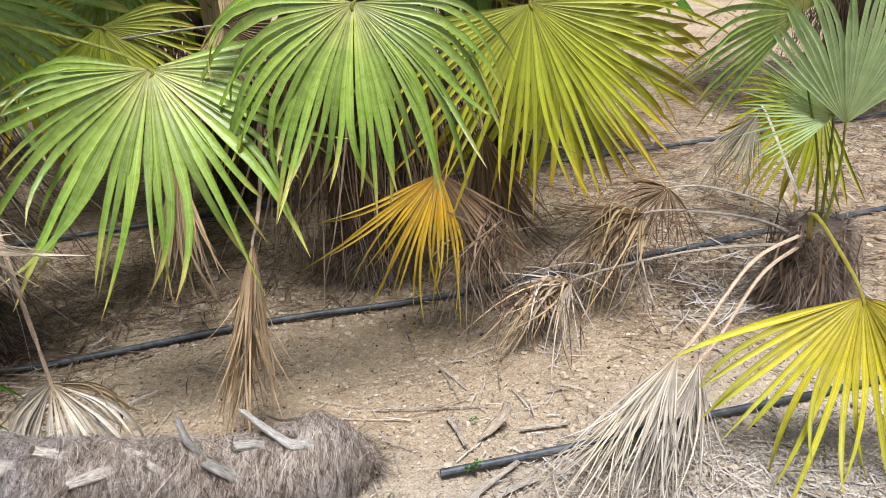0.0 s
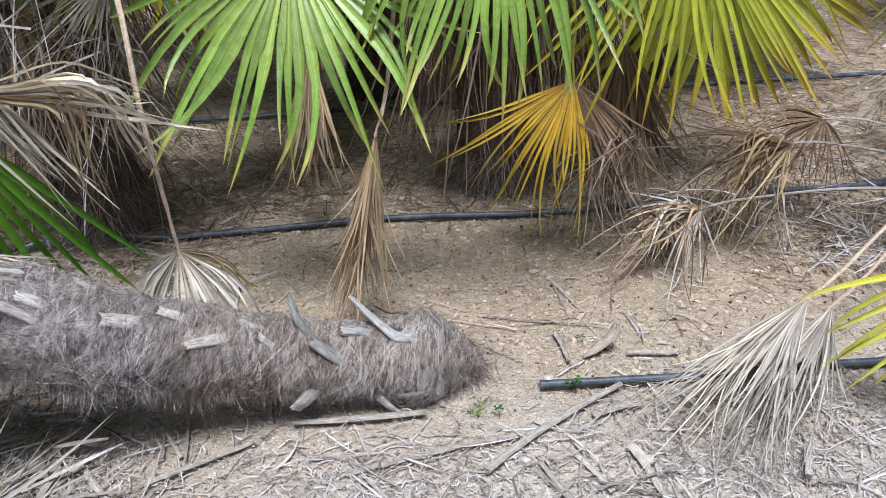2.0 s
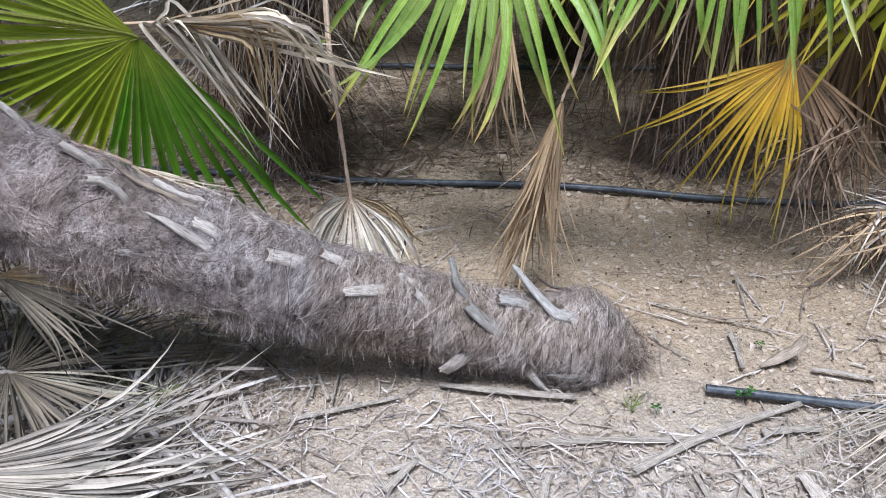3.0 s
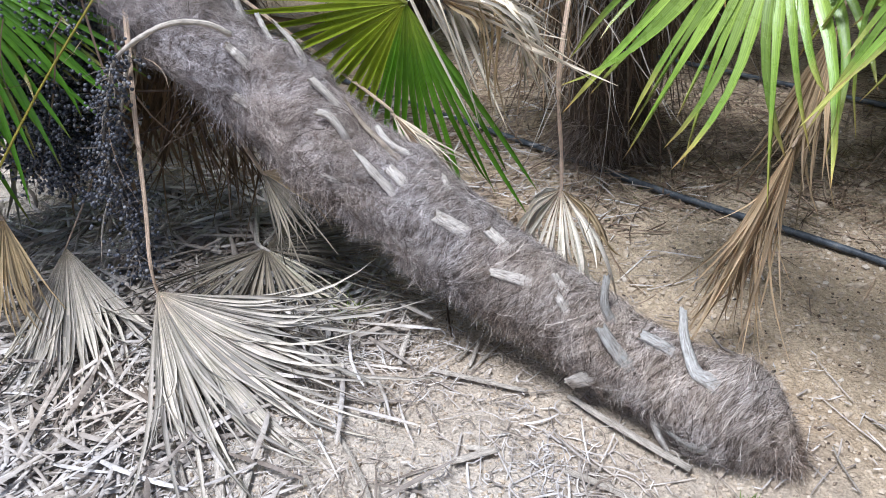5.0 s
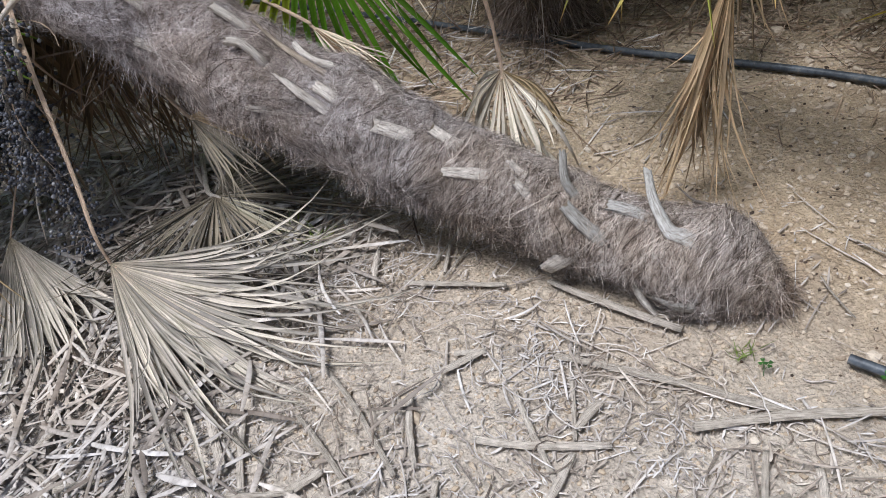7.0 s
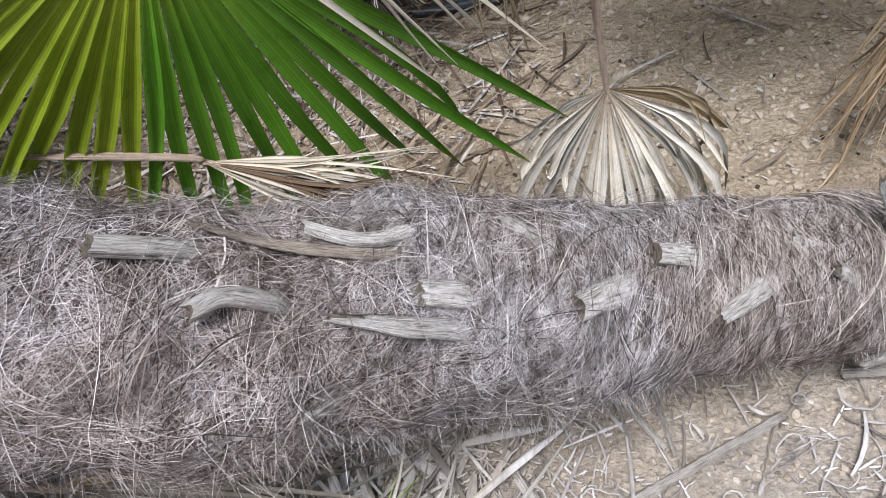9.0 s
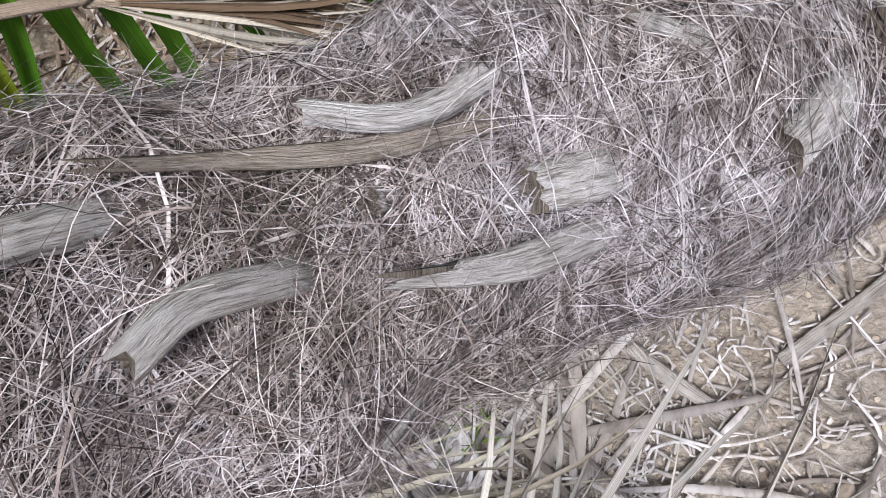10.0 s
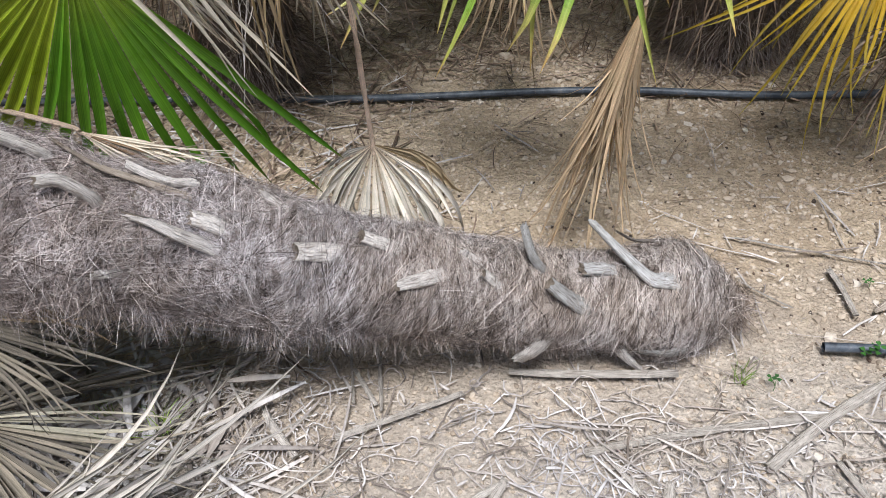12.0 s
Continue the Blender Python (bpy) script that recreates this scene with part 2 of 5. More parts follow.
STRAW = leaf_material("straw_dead_leaf", [(0.0, (0.62, 0.45, 0.27)), (0.3, (0.67, 0.50, 0.335)), (1.0, (0.52, 0.385, 0.265))], rough=0.65, gloss=0.25, through_light=0.25, spots=0.4, vary=0.5)
BROWN = leaf_material("brown_dead_leaf", [(0.0, (0.20, 0.125, 0.075)), (0.4, (0.235, 0.155, 0.10)), (1.0, (0.20, 0.14, 0.095))], rough=0.75, gloss=0.2, through_light=0.15, spots=0.3, vary=0.5)
CREAM = leaf_material("cream_dead_leaf", [(0.0, (0.46, 0.34, 0.24)), (0.16, (0.74, 0.64, 0.55)), (0.4, (0.84, 0.77, 0.71)), (0.85, (0.80, 0.73, 0.67)), (1.0, (0.45, 0.35, 0.26))], rough=0.75, gloss=0.2, through_light=0.12, spots=0.5, spot=(0.3, 0.23, 0.17), vary=0.45)
GREY = leaf_material("grey_dead_leaf", [(0.0, (0.40, 0.34, 0.27)), (0.3, (0.45, 0.41, 0.34)), (1.0, (0.40, 0.36, 0.30))], rough=0.8, gloss=0.2, through_light=0.1, spots=0.35, spot=(0.17, 0.14, 0.11), vary=0.45)
# GREY at about half brightness, with the shade under the trunk in its colour.
SHADED_GREY = leaf_material("shaded_grey_dead_leaf", [(0.0, (0.20, 0.165, 0.13)), (0.3, (0.25, 0.215, 0.18)), (1.0, (0.22, 0.19, 0.16))], rough=0.8, gloss=0.2, through_light=0.1, spots=0.35, spot=(0.1, 0.085, 0.07), vary=0.55)
STALK_GREEN = wood_material("green_leaf_stalk", (0.34, 0.36, 0.07), (0.20, 0.24, 0.04), 0.45)
STALK_YELLOW = wood_material("yellow_leaf_stalk", (0.55, 0.48, 0.08), (0.40, 0.32, 0.05), 0.45)
STALK_TAN = wood_material("tan_leaf_stalk", (0.66, 0.505, 0.365), (0.44, 0.32, 0.215), 0.6)
STALK_PALE = wood_material("pinkish_tan_leaf_stalk", (0.95, 0.73, 0.55), (0.70, 0.50, 0.36), 0.6)
STALK_GREY = wood_material("grey_leaf_stalk", (0.70, 0.635, 0.56), (0.36, 0.30, 0.24), 0.85)
STUB = wood_material("bleached_leaf_base", (0.88, 0.82, 0.76), (0.27, 0.215, 0.165), 0.85)
WEATHERED = wood_material("grey_weathered_leaf_base", (0.56, 0.545, 0.52), (0.23, 0.20, 0.175), 0.85)
BARK = wood_material("dark_weathered_leaf_base", (0.26, 0.225, 0.195), (0.09, 0.07, 0.055), 0.9)
CUT = wood_material("frayed_leaf_base_end", (0.30, 0.245, 0.19), (0.07, 0.055, 0.04), 0.95)
SPLINT = wood_material("tan_splintered_stalk", (0.70, 0.59, 0.48), (0.28, 0.22, 0.17), 0.8)
CORE = wood_material("dark_trunk_core", (0.13, 0.10, 0.083), (0.05, 0.038, 0.03), 0.95)
FIBRE = fibre_material("grey_palm_fibre", (0.0, (0.038, 0.029, 0.023)), (0.22, (0.13, 0.108, 0.094)), (0.4, (0.35, 0.294, 0.258)), (0.62, (0.46, 0.427, 0.412)), (0.85, (0.57, 0.524, 0.482)), (1.0, (0.78, 0.747, 0.72)), foot=True)
DARK_FIBRE = fibre_material("brown_palm_fibre", (0.0, (0.07, 0.05, 0.037)), (0.5, (0.19, 0.145, 0.113)), (1.0, (0.36, 0.30, 0.25)))
WITHERED = fibre_material("dark_dried_berry", (0.0, (0.035, 0.026, 0.019)), (1.0, (0.12, 0.085, 0.06)))
LITTER = fibre_material("bleached_leaf_litter", (0.0, (0.14, 0.115, 0.093)), (0.3, (0.36, 0.325, 0.285)), (0.75, (0.50, 0.468, 0.427)), (1.0, (0.62, 0.595, 0.555)))
SKIRT = fibre_material("brown_hanging_thatch", (0.0, (0.09, 0.06, 0.04)), (0.5, (0.20, 0.145, 0.10)), (1.0, (0.36, 0.28, 0.20)))
SOIL, STONE, PIPE, BERRY = soil_material(), stone_material(), pipe_material(), berry_material()
WEED = leaf_material("weed_leaf", [(0.0, (0.05, 0.15, 0.025)), (1.0, (0.045, 0.14, 0.025))], spots=0.0)


# ---- making things ----
def root_of(ob):
    while ob.parent:
        ob = ob.parent
    return ob


def thing(name, place, label, category, group="", kind=""):
    ob = new(name)
    ob.empty_display_size = 0.1
    ob.location = place
    return tagged(ob, label, category, group, kind)


def mesh_of(name, verts, faces, material, uvs=None, smooth=True):
    """A mesh from arrays: verts (n, 3); faces (m, k) of one size or a list of tuples; uvs one pair a vertex."""
    me = bpy.data.meshes.new(name)
    verts = np.asarray(verts, dtype=np.float32).reshape(-1, 3)
    if isinstance(faces, np.ndarray):
        count, size = faces.shape
        me.vertices.add(len(verts))
        me.vertices.foreach_set("co", verts.ravel())
        me.loops.add(count * size)
        me.loops.foreach_set("vertex_index", faces.astype(np.int32).ravel())
        me.polygons.add(count)
        me.polygons.foreach_set("loop_start", np.arange(0, count * size, size, dtype=np.int32))
        corner = faces.ravel()
    else:
        me.from_pydata(verts.tolist(), [], faces)
        corner = np.concatenate([np.asarray(f) for f in faces])
    me.update(calc_edges=True)
    if uvs is not None:
        layer = me.uv_layers.new(name="along")
        layer.data.foreach_set("uv", np.asarray(uvs, dtype=np.float32)[corner].ravel())
    me.polygons.foreach_set("use_smooth", np.full(len(me.polygons), smooth))
    me.materials.append(material)
    me.validate()
    return me


def part(name, verts, faces, material, parent, label="", uvs=None, smooth=True, kind=""):
    """One mesh under a thing or a part; verts are given in the world."""
    shift = np.array(root_of(parent).location)
    ob = new(name, mesh_of(name, np.asarray(verts).reshape(-1, 3) - shift, faces, material, uvs, smooth))
    ob.parent = parent
    return tagged(ob, label, "", "", kind)


def solid(name, verts, faces, material, place, label, category, group="", uvs=None, smooth=True, kind=""):
    """A thing of one mesh; verts are given in the world, place becomes its origin."""
    ob = new(name, mesh_of(name, np.asarray(verts).reshape(-1, 3) - np.array(place), faces, material, uvs, smooth))
    ob.location = place
    return tagged(ob, label, category, group, kind)


def spline(points, steps):
    """A smooth line through the points (Catmull-Rom), as an array."""
    p = [Vector(a) for a in points]
    p = [p[0] * 2 - p[1], *p, p[-1] * 2 - p[-2]]
    out = []
    for i in range(1, len(p) - 2):
        a, b, c, d = p[i - 1:i + 3]
        for k in range(steps):
            u = k / steps
            out.append(0.5 * (2 * b + (c - a) * u + (2 * a - 5 * b + 4 * c - d) * u * u + (3 * b - a - 3 * c + d) * u ** 3))
    out.append(p[-2])
    return out


def tube(points, radii, sides=8, flat=1.0, steps=6, up=(0, 0, 1), rough=0.0, rng=None, hollow=False):
    """A tapered tube along a smooth line: verts, faces, uvs. flat squeezes it along its own upward side."""
    line = spline(points, steps) if len(points) > 2 or steps > 1 else [Vector(a) for a in points]
    n = len(line)
    radius = np.interp(np.linspace(0, 1, n), np.linspace(0, 1, len(radii)), radii)
    verts, uvs, faces = [], [], []
    for i, p in enumerate(line):
        t = (line[min(i + 1, n - 1)] - line[max(i - 1, 0)]).normalized()
        side = t.cross(Vector(up))
        side = side.normalized() if side.length > 1e-4 else Vector((1, 0, 0))
        top = side.cross(t)
        for k in range(sides + 1):
            a = 2 * math.pi * k / sides
            r = radius[i] * (1 + (rng.uniform(-rough, rough) if rng and k < sides else 0))
            verts.append(p + side * (math.cos(a) * r) + top * (math.sin(a) * r * flat))
            uvs.append((k / sides, i / (n - 1)))
        verts[-1] = verts[-1 - sides].copy()
    for i in range(n - 1):
        for k in range(sides):
            a = i * (sides + 1) + k
            faces.append((a, a + 1, a + sides + 2, a + sides + 1))
    if not hollow:
        faces.append(tuple(range(sides, 0, -1)))
        faces.append(tuple((n - 1) * (sides + 1) + k for k in range(sides)))
    return verts, faces, uvs


def ribbons(start, way, length, width, steps, rng, curl=0.1, sag=0.0, floor=None, wave=0.0):
    """Many thin strands at once: start and way (n, 3), length and width (n,). Verts and quads."""
    n = len(start)
    p, d = np.array(start, float), np.array(way, float)
    d /= np.linalg.norm(d, axis=1)[:, None]
    bend = rng.normal(0, curl, (n, 3))
    rows = []
    flat = np.cross(d, rng.normal(0, 1, (n, 3)))
    flat /= np.linalg.norm(flat, axis=1)[:, None] + 1e-9
    for k in range(steps + 1):
        u = k / steps
        half = (width * 0.5 * (1 - 0.75 * u ** 3))[:, None]
        rows.append(p - flat * half)
        rows.append(p + flat * half)
        d = d + bend + rng.normal(0, wave, (n, 3))
        d[:, 2] -= sag / steps
        d /= np.linalg.norm(d, axis=1)[:, None]
        p = p + d * (length / steps)[:, None]
        if floor is not None:
            low = p[:, 2] < floor
            p[low, 2] = floor[low] if isinstance(floor, np.ndarray) else floor
    return weave(rows, n, steps)


def weave(rows, n, steps, wide=2):
    verts = np.stack(rows, axis=1)
    across = wide * (steps + 1)
    first = np.arange(n)[:, None] * across
    cell = np.array([[wide * k + j, wide * k + j + 1, wide * (k + 1) + j + 1, wide * (k + 1) + j] for k in range(steps) for j in range(wide - 1)])
    faces = (first[:, :, None] + cell[None]).reshape(-1, 4)
    return verts.reshape(-1, 3), faces


# ---- fan leaves ----
def trace(hub, d, length, droop, start, steps, floor):
    p, out, ways = Vector(hub), [], []
    for k in range(steps + 1):
        u = k / steps
        g = droop * max(0.0, (u - start) / (1 - start)) ** 1.3
        w = (d - Vector((0, 0, g))).normalized()
        out.append(p.copy())
        ways.append(w)
        p = p + w * (length / steps)
        if p.z < floor:
            p.z = floor
    return out, ways


def fan(owner, hub, tip, face, stalk, blade, stalk_material, n=34, spread=200, joined=0.42, droop=0.6, cup=0.0, fold=0.45,
        width=1.0, side_length=0.85, ragged=0.06, wild=0.03, twist=0.0, seed=1, stalk_radius=0.007, label="", steps=9, floor=0.004, pleat=None, sweep=0.0, blade_2=None, share=(1.0, 1.0), gaps=0.0):
    """A fan leaf: a stalk that carries many folded leaflets, joined near the hub and free towards their tips."""
    rng = random.Random(seed)
    hub, tip, face = Vector(hub), Vector(tip), Vector(face)
    want = tip - hub
    length, d = want.length, want.normalized()
    for _ in range(12):
        line, _ = trace(hub, d, length, droop, joined * 0.5, steps, -9)
        miss = want - (line[-1] - hub)
        length += miss.dot(want.normalized()) * 0.6
        d = (d + miss / length * 0.8).normalized()
    normal = (face - d * face.dot(d)).normalized()
    side = d.cross(normal)
    away = [Vector(p) for p in stalk]
    verts, faces, uvs = tube([hub + d * 0.02, hub, *away], [stalk_radius * 0.5, stalk_radius * 0.8, stalk_radius, stalk_radius * 1.25], 7, 0.7, 7)
    frond = part("frond", verts, faces, stalk_material, owner, label, uvs)
    step = radians(spread) / (n - 1)
    for i in range(n):
        at = i / (n - 1) * 2 - 1
        if rng.random() < gaps:
            continue
        angle = radians(spread) / 2 * at
        way = (d * math.cos(angle) + side * math.sin(angle) + normal * (cup * (1 - math.cos(angle)))).normalized()
        stray = wild * (0.28 if wild < 0.045 else 1.0)
        way = (way + Vector([rng.gauss(0, stray) for _ in range(3)])).normalized()
        mine = length * (1 - (1 - side_length) * at * at) * (1 + rng.uniform(-ragged, ragged * 0.4))
        low = max(floor, 0.003) + rng.uniform(0, 0.012) if floor > -5 else -9
        points, ways = trace(hub, way, mine, droop * (1 + rng.uniform(-0.3, 0.3) * min(1.0, wild / 0.05) ** 2), joined * 0.5, steps, low)
        across = way.cross(normal).normalized()
        turn = rng.gauss(0, twist)
        swing = Vector([rng.gauss(0, wild * 2.5) for _ in range(3)]) * mine
        vs, uv = [], []
        for k, (p, w) in enumerate(zip(points, ways)):
            u = k / steps
            half = math.tan((radians(pleat) if pleat else step) / 2) * mine * min(u, joined) * 1.09
            free = max(0.0, (u - joined) / (1 - joined))
            if free:
                half *= (1 - (1 - width) * min(1, free * 3)) * (1 - free ** (4.2 if wild < 0.045 and droop > 0 else 2.3) * 0.95)
            s = (Matrix.Rotation(turn * free, 3, w) @ across).normalized()
            up = s.cross(w).normalized()
            p = p + swing * free * free + Vector((across.x, across.y, 0.0)) * (sweep * mine * u ** 2.2)
            p.z = max(p.z, low)
            half = max(half, 0.0004)
            lift = up * (half * fold)
            vs += [p - s * half + lift, p - lift * 0.4, p + s * half + lift]
            uv += [(0.0, u), (0.5, u), (1.0, u)]
        fs = []
        for k in range(steps):
            a = 3 * k
            fs += [(a, a + 1, a + 4, a + 3), (a + 1, a + 2, a + 5, a + 4)]
        here = blade if not (blade_2 and share[0] <= i / (n - 1) <= share[1]) else blade_2
        part("leaflet", vs, fs, here, frond, "", uv)
    return frond


# ---- ground ----
def level(x, y):
    """Height of the bare soil."""
    return 0.007 * noise.noise((x * 2.1, y * 2.1, 3.0)) + 0.004 * noise.noise((x * 9, y * 9, 1.0)) + 0.003 * noise.noise((x * 27, y * 27, 5.0)) - 0.005


def make_ground():
    near = np.linspace(-3.2, 3.2, 210)
    out = 3.2 + np.cumsum(0.06 * 1.22 ** np.arange(44))
    xs = np.concatenate([-out[::-1], near, out])
    ys = xs + 1.6
    verts = [(x, y, level(x, y)) for y in ys for x in xs]
    w = len(xs)
    a = (np.arange(w - 1)[:, None] * w + np.arange(w - 1)[None]).ravel()
    faces = np.stack([a, a + 1, a + w + 1, a + w], axis=1)
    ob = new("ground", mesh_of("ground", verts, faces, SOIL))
    return tagged(ob, "dry sandy tan soil with small stones", "ground", "", "structure")


make_ground()


def pebbles(name, count, area, size, seed, label, material=None, category="gravel"):
    """Loose stones half sunk in the soil, as one body of gravel."""
    rng = np.random.default_rng(seed)
    bm = bmesh.new()
    if size[1] > 0.012:
        bmesh.ops.create_icosphere(bm, subdivisions=1, radius=1.0)
    elif size[1] < 0.005:
        bmesh.ops.create_cone(bm, cap_ends=False, segments=5, radius1=1.1, radius2=0.0, depth=1.6)
    else:
        bmesh.ops.create_icosphere(bm, subdivisions=1, radius=1.0)
        bmesh.ops.delete(bm, geom=[f for f in bm.faces if f.calc_center_median().z < -0.2], context="FACES")
    bmesh.ops.triangulate(bm, faces=bm.faces)
    unit = np.array([v.co[:] for v in bm.verts])
    tris = np.array([[v.index for v in f.verts] for f in bm.faces])
    bm.free()
    x = area[0] + (area[1] - area[0]) * rng.beta(1.5, 1.5, count)
    y = area[2] + (area[3] - area[2]) * rng.beta(1.5, 1.5, count)
    r = size[0] + (size[1] - size[0]) * rng.power(0.4, count)
    verts = np.repeat(unit[None], count, axis=0) * (1 + rng.uniform(-0.42, 0.36, (count, len(unit), 1)))
    verts *= r[:, None, None] * rng.uniform(0.65, 1.25, (count, 1, 3)) * np.array([1, 1, 0.75])
    turn = rng.uniform(0, 6.283, count)
    c, s = np.cos(turn)[:, None], np.sin(turn)[:, None]
    vx, vy = verts[..., 0] * c - verts[..., 1] * s, verts[..., 0] * s + verts[..., 1] * c
    h = np.array([level(a, b) for a, b in zip(x, y)])
    verts = np.stack([vx + x[:, None], vy + y[:, None], verts[..., 2] + (h + r * 0.2)[:, None]], axis=2)
    faces = (np.arange(count)[:, None, None] * len(unit) + tris[None]).reshape(-1, 3)
    ob = new(name, mesh_of(name, verts, faces, material or STONE, smooth=False))
    return tagged(ob, label, category, "", "stuff")


pebbles("gravel", 30000, (-2.6, 2.0, 0.1, 3.2), (0.0016, 0.0048), 5, "fine crumbs of sandy soil and grit")
pebbles("gravel", 24000, (-2.3, 2.0, 0.3, 3.3), (0.0022, 0.0068), 8, "small clods and grit pressed into sandy soil")
pebbles("gravel", 7000, (-5.0, 5.5, 2.0, 8.0), (0.004, 0.020), 6, "scattered pale stones on soil between palms")
pebbles("gravel", 7500, (-1.9, 1.6, 1.5, 3.1), (0.003, 0.0105), 9, "crumbled clods of shaded sandy soil")
pebbles("fallen_berries", 420, (-1.3, 1.3, 1.45, 2.7), (0.003, 0.0062), 10, "dark dried berries scattered on sandy soil", WITHERED, "berries")
pebbles("gravel", 260, (-1.8, 1.5, 0.6, 3.0), (0.006, 0.015), 7, "loose larger pale pebbles on sandy soil")


# ---- the leaning palm ----
FOOT, RISE, BEND, END = np.array((-0.374, 1.556, 0.066)), np.array((-0.981, -0.345, 0.188)), np.array((-0.0155, -0.124, 0.268)), -0.136


def axis(s):
    s = np.asarray(s, float)[..., None]
    return FOOT + s * RISE + s * s * BEND + np.array((0.0, 0.020, 0.0)) * np.exp(-((s + 0.06) / 0.15) ** 2)


def girth(s):
    s = np.asarray(s, float)
    swell = np.clip((s - END) / 0.2, 0.0, 1.0)
    return (0.0755 + 0.0437 * np.minimum(s, 0.75) + 0.034 * np.exp(-((s + 0.015) / 0.10) ** 2)) * np.sqrt(np.clip(1 - (1 - swell) ** 2, 0.0, 1))


def on_trunk(s, phi, lift=0.0):
    """Points on the trunk: s metres from its foot, phi degrees from its upper side towards its back, lift metres off its skin."""
    s, phi = np.broadcast_arrays(np.asarray(s, float), np.radians(np.asarray(phi, float)))
    t = RISE + 2 * s[..., None] * BEND
    t = t / np.linalg.norm(t, axis=-1, keepdims=True)
    back = np.cross(t, np.array((0.0, 0.0, 1.0)))
    back /= np.linalg.norm(back, axis=-1, keepdims=True)
    up = np.cross(back, t)
    shag = 0.005 + 0.010 * np.clip((s - 0.35) / 0.5, 0, 1)
    lump = shag * (0.6 * np.sin(33 * s + 1.7 * np.cos(phi) + 0.9) * np.sin(2 * phi + 9 * s) + 0.5 * np.sin(19 * s - 1.3 * np.sin(phi) + 2.0) + 0.55 * np.sin(57 * s + 3 * phi) * np.sin(5 * phi - 21 * s))
    flat = 0.016 * np.clip(-np.cos(phi), 0, 1) * np.clip((s + 0.05) / 0.25, 0, 1)
    r = (girth(s) + lift + lump - flat)[..., None]
    return axis(s) + r * (up * np.cos(phi)[..., None] + back * np.sin(phi)[..., None])


palm = thing("leaning_palm", tuple(FOOT * (1, 1, 0)), "leaning fan palm with grey shaggy fibre-covered trunk on soil", "palm tree")


